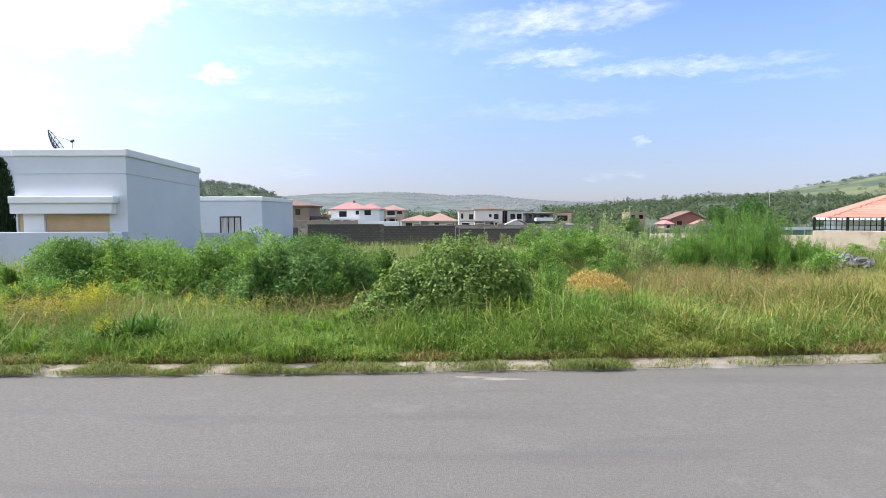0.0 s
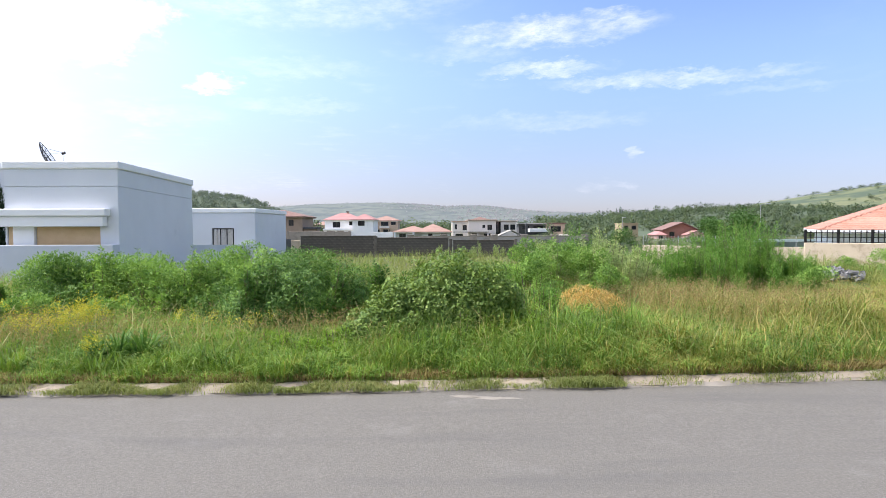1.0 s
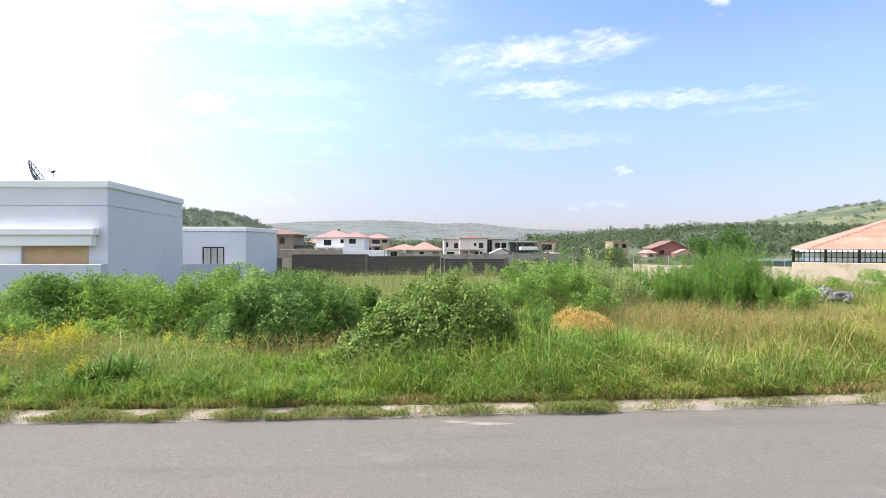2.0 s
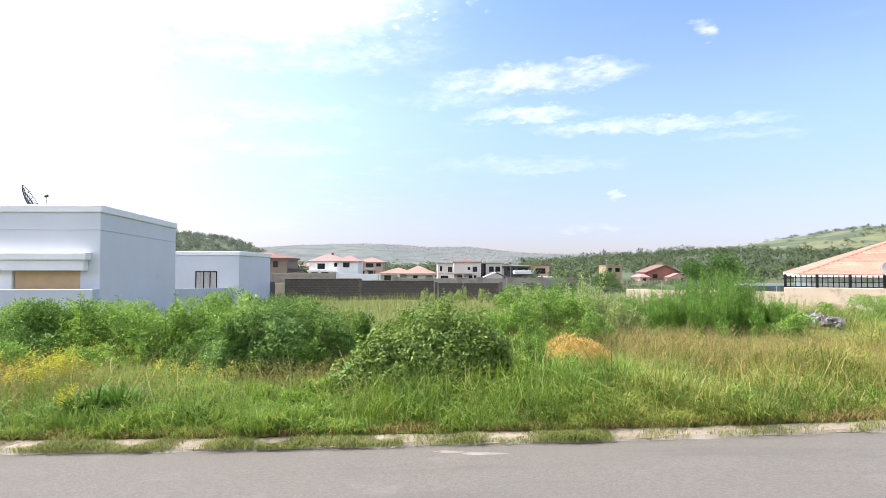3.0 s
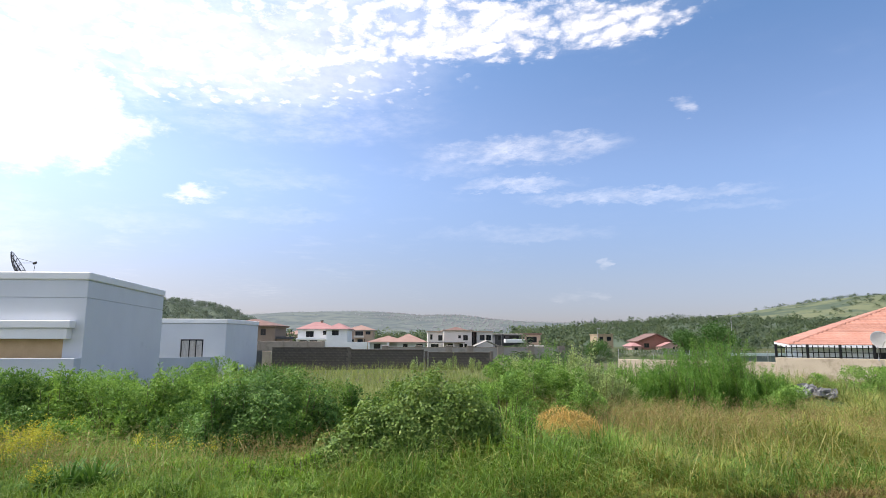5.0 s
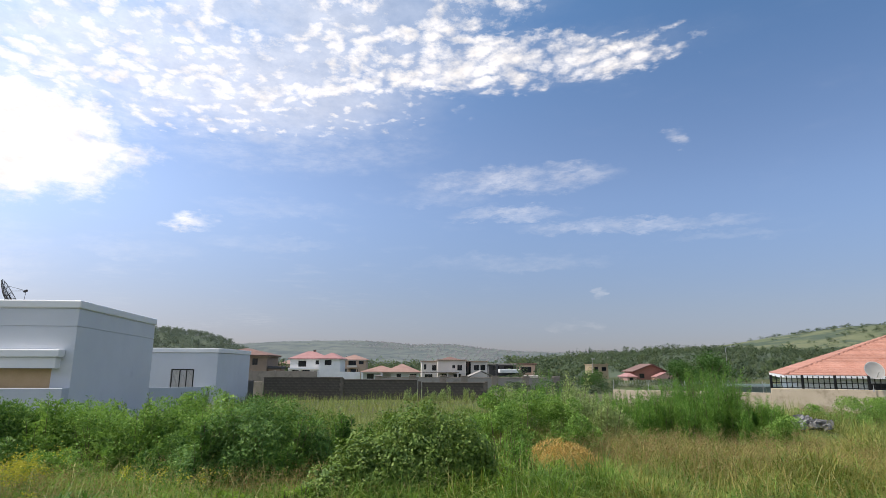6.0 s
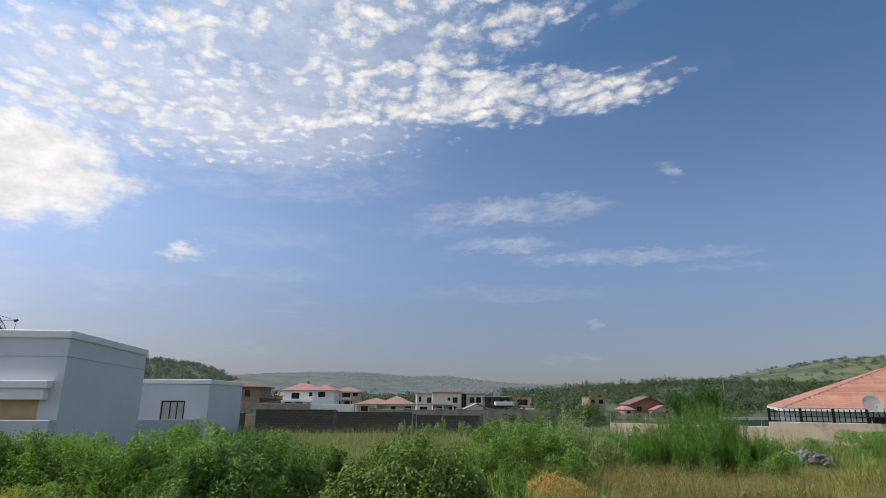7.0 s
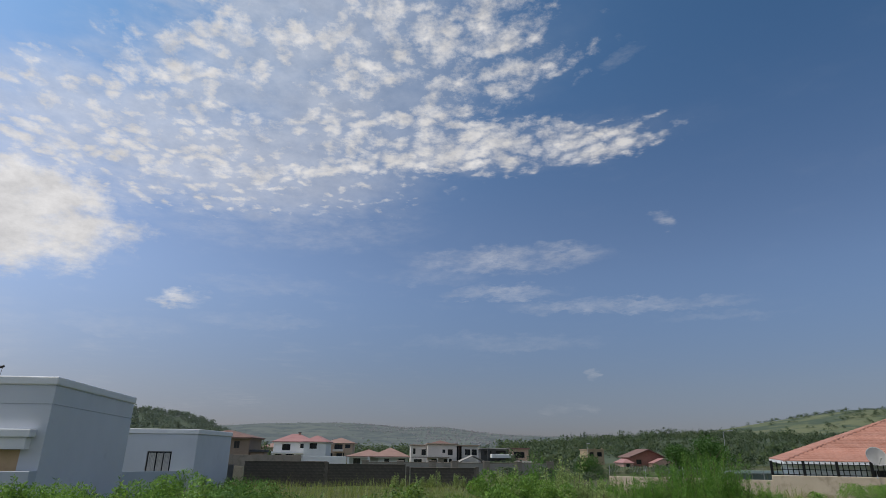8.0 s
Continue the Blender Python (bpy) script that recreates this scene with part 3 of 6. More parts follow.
def build_hill(name, table, r0, r1, material, label, rough=6.0, base=-2.0):
    """A hill as a fan of the viewing angles az (degrees from +y): it climbs from r0 to its crest at r1, then falls behind."""
    az = np.linspace(table[0][0], table[-1][0], 160)
    s = np.linspace(0, 1.6, 34)
    ga, gs = np.meshgrid(az, s)
    r = r0 + (r1 - r0) * gs
    top = np.tan(np.radians(crest(ga, table))) * r1 + 2.1 - base
    shape = np.where(gs < 1, np.sin(np.clip(gs, 0, 1) * np.pi / 2) ** 1.3, np.cos((gs - 1) * 1.4))
    x, y = r * np.sin(np.radians(ga)), r * np.cos(np.radians(ga))
    z = base + top * shape + rough * wave(x, y, 7.0 / r1) * np.sin(np.clip(gs, 0, 1) * np.pi)
    v = np.stack([x, y, z], -1).reshape(-1, 3)
    w = len(az)
    i = (np.arange(len(s) - 1)[:, None] * w + np.arange(w - 1)).ravel()
    tagged(raw_mesh(name, v, np.stack([i, i + 1, i + 1 + w, i + w], 1), material, smooth=True), label, "hill", kind="structure")

    def place(a, q):
        """A spot on the hill: angle a, share q of the way up."""
        rr = r0 + (r1 - r0) * q
        px, py = rr * np.sin(np.radians(a)), rr * np.cos(np.radians(a))
        pz = base + (np.tan(np.radians(crest(a, table))) * r1 + 2.1 - base) * np.sin(np.clip(q, 0, 1) * np.pi / 2) ** 1.3 + rough * wave(px, py, 7.0 / r1) * np.sin(np.clip(q, 0, 1) * np.pi)
        return np.stack([px, py, pz], -1)

    return place


def crown_arrays(n, rng, narrow=1.0, tuft=1.0):
    """One far tree's crown, about 1 high and wide: clumps of leaf tufts with gaps between."""
    k = 9
    centres = np.stack([rng.normal(0, 0.26, k) * narrow, rng.normal(0, 0.26, k) * narrow, rng.uniform(0.3, 0.85, k)], -1)
    centres[:, :2] *= (1.15 - centres[:, 2:3])
    which = rng.integers(0, k, n)
    ways = unit(rng.normal(size=(n, 3)))
    pos = centres[which] + ways * (rng.uniform(0.1, 0.24, n))[:, None] * [narrow, narrow, 1]
    way, side = random_ways(n, 0.1, rng)
    return leaf_arrays(pos, way, side, rng.uniform(0.05, 0.11, n) * tuft, rng.uniform(0.04, 0.085, n) * tuft)


def build_wood(name, spots, heights, leaves, label, material=L_TREE, narrow=1.0, seed=1, width=1.0, tuft=1.0):
    rng = np.random.default_rng(seed)
    kinds = [crown_arrays(leaves, rng, narrow, tuft) for _ in range(6)]
    parts, rounded = [], []
    for k, (p, h) in enumerate(zip(spots, heights)):
        v, f = kinds[k % 6]
        a = rng.uniform(0, 6.28)
        c, s = math.cos(a), math.sin(a)
        turned = np.stack([v[:, 0] * c - v[:, 1] * s, v[:, 0] * s + v[:, 1] * c, v[:, 2]], -1)
        parts.append((turned * [h * width, h * width, h] + p - [0, 0, 0.12 * h], f))
        rounded.append(unit(turned + [0, 0, 0.15] + rng.normal(0, 0.22, (len(turned) // 4, 3)).repeat(4, 0)))
    v, f = joined(parts)
    tagged(raw_mesh(name, v, f, material, smooth=True, normals=np.concatenate(rounded)), label, "woodland", kind="stuff")


def build_distance():
    rng = np.random.default_rng(3)
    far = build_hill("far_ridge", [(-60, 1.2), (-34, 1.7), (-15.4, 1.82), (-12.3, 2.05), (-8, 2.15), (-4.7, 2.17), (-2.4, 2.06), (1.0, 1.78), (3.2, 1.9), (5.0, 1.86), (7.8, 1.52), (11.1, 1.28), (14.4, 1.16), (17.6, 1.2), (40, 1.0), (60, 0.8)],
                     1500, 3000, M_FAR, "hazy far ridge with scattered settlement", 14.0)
    left = build_hill("wooded_hill", [(-70, 2.2), (-40, 3.2), (-30, 3.2), (-22.9, 2.85), (-20.9, 2.65), (-18.5, 2.4), (-16.5, 1.75), (-15.4, 1.2), (-13.5, 0.5), (-12, 0.1)], 260, 560, M_HILLWOOD, "dark green wooded hill", 4.0)
    right = build_hill("forest_slope", [(6, 0.0), (12, 0.15), (16.3, 0.4), (20.4, 0.65), (24.7, 0.9), (28.3, 1.0), (31.3, 1.0), (37.7, 0.9), (60, 0.9)], 150, 620, M_HILLWOOD, "valley side covered with dense forest", 3.0)
    grassy = build_hill("grassy_hill", [(24, 0.6), (28, 1.5), (31.5, 2.05), (33.3, 2.35), (35.0, 2.6), (37.5, 2.95), (39, 3.15), (41.5, 3.2), (50, 3.4), (70, 3.0)], 620, 1150, M_HILLGRASS, "green grassy hill with dark bushes along its crest", 3.0)
    n = 1050
    spots = left(rng.uniform(-42, -14, n), rng.uniform(0.3, 1.02, n))
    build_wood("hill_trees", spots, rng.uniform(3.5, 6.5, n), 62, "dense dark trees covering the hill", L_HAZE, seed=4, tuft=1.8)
    n = 2300
    q, a = rng.uniform(0.0, 1.02, n) ** 0.8, rng.uniform(10, 46, n)
    keep = ~((a > 16.5) & (a < 26.5) & (q < 0.20))
    n = int(keep.sum())
    spots = right(a[keep], q[keep])
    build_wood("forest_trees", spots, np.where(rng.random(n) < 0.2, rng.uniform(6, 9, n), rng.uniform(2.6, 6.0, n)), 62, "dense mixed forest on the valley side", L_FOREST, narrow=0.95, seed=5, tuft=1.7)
    n = 210
    a, r = rng.uniform(9, 31, n), rng.uniform(62, 135, n)
    build_wood("yard_hedges", np.stack([r * np.sin(np.radians(a)), r * np.cos(np.radians(a)), -1.0 + 0 * a], -1), np.where((a > 18.3) & (a < 25), 0.75, 1.15) * rng.uniform(0.8, 1.7, n), 110, "low hedges and garden bushes behind the walls", L_FOREST, seed=10, width=2.2, tuft=1.3)
    n = 34
    spots = right(np.concatenate([rng.uniform(13, 28, n - 10), rng.normal(17.5, 1.0, 10)]), rng.uniform(0.93, 1.0, n))
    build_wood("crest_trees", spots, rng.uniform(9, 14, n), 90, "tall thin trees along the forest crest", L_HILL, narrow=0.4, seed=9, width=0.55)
    for a, w, hh in ((19.8, 7.0, 3.0), (22.9, 6.0, 3.2), (23.5, 8.0, 3.0), (24.3, 6.0, 2.6)):
        p = right(np.array(a), np.array(0.88)) + [0, 0, 2.2]
        house = thing("hillside_house", tuple(float(c) for c in p), "white house among trees on the forest crest", "house", "houses on the crest", rz=-a)
        part("wall", new_box(-w / 2, w / 2, -3.5, 3.5, -4.5, hh), M_CREAM, house)
        for u in (-0.28, 0.0, 0.28):
            part("window", new_box(u * w - 0.7, u * w + 0.7, -3.54, -3.502, hh - 2.2, hh - 0.9), M_GLASS, house)
        part("roof", hip_roof(bmesh.new(), -w / 2, w / 2, -3.5, 3.5, hh, 1.3, 0.4), M_FARROOF, house)
    n = 250
    a = np.where(rng.random(n) < 0.45, rng.uniform(30, 46, n), 38.5 + 1.2 * rng.normal(0, 1, n) + 3.0 * rng.integers(-1, 2, n))
    spots = grassy(a, np.where(rng.random(n) < 0.22, rng.uniform(0.96, 1.0, n), rng.uniform(0.05, 1.0, n)))
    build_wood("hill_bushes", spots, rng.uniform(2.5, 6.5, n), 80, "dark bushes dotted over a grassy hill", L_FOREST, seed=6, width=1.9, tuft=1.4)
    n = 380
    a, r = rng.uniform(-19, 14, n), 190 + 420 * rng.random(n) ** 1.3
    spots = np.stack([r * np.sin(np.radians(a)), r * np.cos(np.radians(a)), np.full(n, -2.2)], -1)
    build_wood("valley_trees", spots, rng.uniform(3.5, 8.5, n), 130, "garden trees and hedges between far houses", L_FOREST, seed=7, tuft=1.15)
    n = 560
    spots = far(rng.uniform(-22, 22, n), rng.uniform(0.05, 1.0, n) ** 0.5)
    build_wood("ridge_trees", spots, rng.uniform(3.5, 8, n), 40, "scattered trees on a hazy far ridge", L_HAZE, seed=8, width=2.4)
    # settlement: small pale houses with roofs, too many to count
    parts_wall, parts_roof = [], []
    for k in range(460):
        a = rng.normal(*((-1.0, 1.6), (4.2, 2.2), (8.5, 2.2))[k % 3]) if k % 5 else rng.uniform(-6, 20)
        p = far(np.array(a), np.array(rng.uniform(0.2, 0.8) if k % 3 else rng.uniform(0.5, 0.9)))
        w, d, h = rng.uniform(3, 7), rng.uniform(3, 6), rng.uniform(1.2, 3)
        c = np.array([[-w, -d, -3], [w, -d, -3], [w, d, -3], [-w, d, -3], [-w, -d, h], [w, -d, h], [w, d, h], [-w, d, h]]) * [0.5, 0.5, 1] + p
        parts_wall.append((c, np.array([[0, 1, 5, 4], [1, 2, 6, 5], [2, 3, 7, 6], [3, 0, 4, 7]])))
        e = np.array([[-w, -d, h], [w, -d, h], [w, d, h], [-w, d, h], [-w * 0.5, 0, h + 2.5], [w * 0.5, 0, h + 2.5]]) * [0.55, 0.55, 1] + p
        parts_roof.append((e, np.array([[0, 1, 5, 4], [2, 3, 4, 5], [1, 2, 5, 5], [3, 0, 4, 4]])))
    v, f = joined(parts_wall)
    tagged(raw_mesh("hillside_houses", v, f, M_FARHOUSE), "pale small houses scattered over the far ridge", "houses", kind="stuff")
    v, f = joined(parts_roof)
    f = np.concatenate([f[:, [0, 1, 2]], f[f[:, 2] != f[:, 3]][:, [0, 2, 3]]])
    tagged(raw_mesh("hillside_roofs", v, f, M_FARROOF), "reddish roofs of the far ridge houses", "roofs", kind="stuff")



# ---------------------------------------------------------------- buildings


def wall_sheet(u0, u1, z0, z1, openings, y0, y1):
    """One wall with openings (u0, u1, z0, z1) right through it, from its face at y0 to y1."""
    us = sorted({u0, u1, *(v for o in openings for v in o[:2])})
    zs = sorted({z0, z1, *(v for o in openings for v in o[2:])})
    bm = bmesh.new()
    grid = {(i, j, k): bm.verts.new((u, (y0, y1)[k], z)) for i, u in enumerate(us) for j, z in enumerate(zs) for k in (0, 1)}

    def solid(i, j):
        if not (0 <= i < len(us) - 1 and 0 <= j < len(zs) - 1):
            return False
        return not any(o[0] <= us[i] and us[i + 1] <= o[1] and o[2] <= zs[j] and zs[j + 1] <= o[3] for o in openings)

    for i in range(len(us) - 1):
        for j in range(len(zs) - 1):
            if not solid(i, j):
                continue
            for k in (0, 1):
                bm.faces.new([grid[a, b, k] for a, b in ((i, j), (i + 1, j), (i + 1, j + 1), (i, j + 1))])
            for (di, dj), (a, b) in (((-1, 0), ((i, j), (i, j + 1))), ((1, 0), ((i + 1, j), (i + 1, j + 1))), ((0, -1), ((i, j), (i + 1, j))), ((0, 1), ((i, j + 1), (i + 1, j + 1)))):
                if not solid(i + di, j + dj):
                    bm.faces.new((grid[(*a, 0)], grid[(*b, 0)], grid[(*b, 1)], grid[(*a, 1)]))
    for v in [v for v in bm.verts if not v.link_faces]:
        bm.verts.remove(v)
    return bm


def add_window(parent, u0, u1, z0, z1, y, bars=1, pane_material=None, frame_material=None, label=""):
    """A window facing -y with its outer face at y: frame, glazing bars and panes, set into the opening."""
    t = 0.05
    win = part("window", box(box(box(box(bmesh.new(), u0, u1, y, y + 0.07, z0, z0 + t), u0, u1, y, y + 0.07, z1 - t, z1), u0, u0 + t, y, y + 0.07, z0 + t, z1 - t), u1 - t, u1, y, y + 0.07, z0 + t, z1 - t), frame_material or M_FRAME, parent, label)
    step = (u1 - u0 - 2 * t) / (bars + 1)
    for k in range(bars + 1):
        a = u0 + t + step * k
        part("pane", new_box(a, a + step - (0.03 if k < bars else 0), y + 0.03, y + 0.045, z0 + t, z1 - t), pane_material or M_GLASS, win)
        if k < bars:
            part("glazing_bar", new_box(a + step - 0.03, a + step, y + 0.005, y + 0.06, z0 + t, z1 - t), frame_material or M_FRAME, win)
    return win


def hip_roof(bm, x0, x1, y0, y1, z, rise, over=0.5, ridge=None, thick=0.14):
    x0, x1, y0, y1 = x0 - over, x1 + over, y0 - over, y1 + over
    w, d = x1 - x0, y1 - y0
    run = min(w, d) / 2 if ridge is None else ridge
    if w >= d:
        r = [(x0 + run, (y0 + y1) / 2), (x1 - run, (y0 + y1) / 2)]
    else:
        r = [((x0 + x1) / 2, y0 + run), ((x0 + x1) / 2, y1 - run)]
    lo = [bm.verts.new((x, y, z - thick)) for x, y in ((x0, y0), (x1, y0), (x1, y1), (x0, y1))]
    ed = [bm.verts.new((x, y, z)) for x, y in ((x0, y0), (x1, y0), (x1, y1), (x0, y1))]
    a, b = (bm.verts.new((*p, z + rise)) for p in r)
    bm.faces.new(lo[::-1])
    for i in range(4):
        bm.faces.new((lo[i], lo[(i + 1) % 4], ed[(i + 1) % 4], ed[i]))
    if w >= d:
        for f in ((ed[0], ed[1], b, a), (ed[1], ed[2], b), (ed[2], ed[3], a, b), (ed[3], ed[0], a)):
            bm.faces.new(f)
    else:
        for f in ((ed[0], ed[1], a), (ed[1], ed[2], b, a), (ed[2], ed[3], b), (ed[3], ed[0], a, b)):
            bm.faces.new(f)
    return bm


def gable_roof(bm, x0, x1, y0, y1, z, rise, over=0.4, thick=0.14):
    """Ridge along y."""
    x0, x1, y0, y1 = x0 - over, x1 + over, y0 - over, y1 + over
    c = (x0 + x1) / 2
    rings = [[bm.verts.new(p) for p in ((x0, y, z - 0.1), (x0, y, z + thick - 0.1), (c, y, z + rise + thick), (x1, y, z + thick - 0.1), (x1, y, z - 0.1), (c, y, z + rise))] for y in (y0, y1)]
    for i in range(6):
        bm.faces.new((rings[0][i], rings[0][(i + 1) % 6], rings[1][(i + 1) % 6], rings[1][i]))
    for ring in rings:
        bm.faces.new((ring[0], ring[1], ring[2], ring[5]))
        bm.faces.new((ring[5], ring[2], ring[3], ring[4]))
    return bm


def far_block(parent, x0, x1, y0, y1, z0, z1, material, windows=(), door=None):
    """Outer walls with real openings on the side towards the road; windows (u0, u1, z0, z1, bars)."""
    holes = [w[:4] for w in windows] + ([door] if door else [])
    part("front_wall", wall_sheet(x0, x1, z0, z1, holes, y0, y0 + 0.25), material, parent)
    part("side_wall", new_box(x0, x0 + 0.25, y0 + 0.252, y1, z0, z1 - 0.002), material, parent)
    part("side_wall", new_box(x1 - 0.25, x1, y0 + 0.252, y1, z0, z1 - 0.002), material, parent)
    part("back_wall", new_box(x0 + 0.252, x1 - 0.252, y1 - 0.25, y1, z0, z1 - 0.002), material, parent)
    part("ceiling_slab", new_box(x0 + 0.252, x1 - 0.252, y0 + 0.252, y1 - 0.252, z1 - 0.2, z1 - 0.01), material, parent)
    for u0, u1, a, b, bars in windows:
        add_window(parent, u0, u1, a, b, y0 + 0.08, bars)
    if door:
        part("door", new_box(door[0], door[1], y0 + 0.1, y0 + 0.15, door[2], door[3]), M_FRAME, parent)


def build_white_house():
    """The flat-roofed house: parapet with two grooves, projecting window hood, blinds."""
    h = thing("house", (-11.95, 21.7, -0.1), "white flat-roofed single-storey house with grooved parapet", "house")
    top = 4.74
    L, D = -4.24, 6.5
    holes = [(-3.13, -0.70, 0.95, 2.29), (-4.18, -3.93, 0.95, 2.29)]
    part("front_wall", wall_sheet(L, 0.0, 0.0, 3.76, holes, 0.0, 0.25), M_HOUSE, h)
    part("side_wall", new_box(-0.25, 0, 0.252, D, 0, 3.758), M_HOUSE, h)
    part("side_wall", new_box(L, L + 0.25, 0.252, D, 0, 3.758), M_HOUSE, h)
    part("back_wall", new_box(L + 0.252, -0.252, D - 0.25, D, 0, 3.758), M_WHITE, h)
    # parapet: grooves leave shadow lines
    part("groove", new_box(L + 0.03, -0.03, 0.03, D - 0.03, 3.762, 3.80), M_HOUSE, h)
    part("parapet", new_box(L, 0.0, 0.0, D, 3.80, 4.42, bevel=0.01), M_HOUSE, h)
    part("groove", new_box(L + 0.02, -0.02, 0.02, D - 0.02, 4.42, 4.45), M_HOUSE, h)
    part("coping", bevelled(box(bmesh.new(), L - 0.05, 0.06, -0.06, D + 0.06, 4.45, top), 0.045, 2), M_WHITE, h, "thick rounded white coping")
    wing = part("rear_wing", new_box(-24.0, L - 0.06, 1.2, D, 0, 4.56), M_HOUSE, h)
    part("wing_coping", bevelled(box(bmesh.new(), -24.05, L - 0.062, 1.14, D + 0.06, 4.562, 4.86), 0.045, 2), M_WHITE, wing)
    # window hood in two steps
    hood = part("window_hood", bevelled(box(bmesh.new(), -4.24, -0.42, -0.32, -0.002, 2.29, 2.66), 0.012), M_WHITE, h, "projecting white window hood")
    part("hood_cornice", bevelled(box(bmesh.new(), -4.24, -0.30, -0.40, -0.004, 2.68, 2.95), 0.03, 2), M_WHITE, hood)
    part("hood_groove", new_box(-4.24, -0.40, -0.34, -0.006, 2.655, 2.685), M_HOUSE, hood)
    for u0, u1, z0, z1 in holes:
        win = add_window(h, u0, u1, z0, z1, 0.10, 1, M_GLASS, M_FRAME)
        part("blind", new_box(u0 + 0.02, u1 - 0.02, 0.055, 0.075, z0 + 0.02, z1 - 0.01), M_BLIND, win, "lowered beige roller blind")
    part("mullion_pier", new_box(-3.92, -3.14, -0.06, 0.003, 0.9, 2.288), M_WHITE, h)
    # the roof falls a little towards the back
    for child in h.children:
        if child.name.split(".")[0] in ("groove", "parapet", "coping", "side_wall", "back_wall"):
            for v in child.data.vertices:
                if v.co.z > 3.0:
                    v.co.z -= 0.028 * max(v.co.y, 0.0)


def build_outbuilding():
    h = thing("outbuilding", (-11.55, 36.6, -0.3), "low white flat-roofed outbuilding with one curtained window", "building")
    L, D, top = -8.4, 7.4, 3.62
    holes = [(-2.75, -1.35, 1.08, 2.36)]
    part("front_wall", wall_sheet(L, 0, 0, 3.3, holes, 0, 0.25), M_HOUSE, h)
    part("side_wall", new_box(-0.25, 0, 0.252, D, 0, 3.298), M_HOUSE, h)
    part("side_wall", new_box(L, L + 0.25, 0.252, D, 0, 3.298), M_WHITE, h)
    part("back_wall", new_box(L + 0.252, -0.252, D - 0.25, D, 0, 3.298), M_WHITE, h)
    part("groove", new_box(L + 0.03, -0.03, 0.03, D - 0.03, 3.3, 3.34), M_HOUSE, h)
    part("coping", bevelled(box(bmesh.new(), L - 0.05, 0.06, -0.06, D + 0.06, 3.34, top), 0.03, 2), M_WHITE, h)
    win = add_window(h, -2.75, -1.35, 1.08, 2.36, 0.08, 2, M_GLASS, M_FRAME)
    for a, b in ((-2.66, -2.25), (-2.18, -1.85), (-1.78, -1.44)):
        bm = bmesh.new()
        for k in range(5):
            s = (b - a) / 5
            tube(bm, [(a + s * (k + 0.5), 0.055, 1.2), (a + s * (k + 0.5), 0.055, 2.28)], [s * 0.52, s * 0.45], 6)
        part("curtain", bm, M_CURTAIN, win, "pale grey curtain")


def build_boundary_walls():
    w = thing("boundary_wall", (-11.95, 21.25, 0), "plain pale grey plastered boundary wall", "wall", kind="structure")
    part("wall_run", bevelled(box(bmesh.new(), -26, 0.0, 0, 0.22, -0.4, 1.51), 0.012), M_WALLGREY, w)
    part("wall_run", bevelled(box(bmesh.new(), -0.22, -0.003, 0.222, 0.448, -0.4, 1.51), 0.006), M_WALLGREY, w)
    # side run behind the house, sinking with the ground
    bm = bmesh.new()
    ends = [[bm.verts.new((x, y, z)) for x, z in ((-0.2, -0.6), (0.0, -0.6), (0.0, top), (-0.2, top))] for y, top in ((6.96, 1.26), (15.34, 1.0))]
    for i in range(4):
        bm.faces.new((ends[0][i], ends[0][(i + 1) % 4], ends[1][(i + 1) % 4], ends[1][i]))
    bm.faces.new(ends[0])
    bm.faces.new(ends[1])
    part("wall_run", bm, M_WALLGREY, w)
    t = thing("garden_wall", (0, 0, 0), "low tan plastered wall behind the white outbuilding", "wall", kind="structure")
    part("wall_run", bevelled(box(bmesh.new(), -12.8, -11.2, 47.0, 47.2, -0.6, 1.0), 0.01), M_TAN, t)
    part("wall_run", bevelled(box(bmesh.new(), -12.2, -11.6, 45.6, 45.8, -0.6, 1.15), 0.01), M_CHARCOAL, t)


def build_dark_wall():
    w = thing("block_wall", (0, 46, -0.4), "dark weathered concrete block wall in stepped sections", "wall", kind="structure")
    for x0, x1, z in ((-10.9, -4.90, 1.80), (-4.88, 0.96, 1.64), (1.35, 6.3, 1.43)):
        part("footing", new_box(x0, x1, 0.03, 0.17, -0.3, z - 0.06), M_DARKWALL, w)
        part("coping", bevelled(box(bmesh.new(), x0 - 0.03, x1 + 0.03, -0.03, 0.23, z - 0.06, z), 0.012), M_DARKWALL, w)
    shape = bpy.data.meshes.new("block")
    bm = bevelled(box(bmesh.new(), -0.197, 0.197, 0.012, 0.2, -0.097, 0.097), 0.004)
    bm.to_mesh(shape)
    bm.free()
    shape.materials.append(M_DARKWALL)
    for x0, x1, z in ((-10.9, -4.90, 1.80), (-4.88, 0.96, 1.64), (1.35, 6.3, 1.43)):
        rows = int((z - 0.06 - 0.3) / 0.2)
        for r in range(rows):
            zc = z - 0.06 - 0.1 - 0.2 * r
            x = x0 + (0.2 if r % 2 else 0.4)
            while x < x1 - 0.19:
                ob = new("block", shape)
                ob.parent = w
                ob.location = (x, 0, zc)
                x += 0.4
    for x in (-4.89, 1.15, 6.4):
        part("pier", bevelled(box(bmesh.new(), x - 0.12, x + 0.12, -0.06, 0.26, -0.3, 1.75 if x < 0 else 1.5), 0.01), M_DARKWALL, w)


build_distance()
build_white_house()
build_outbuilding()
build_boundary_walls()


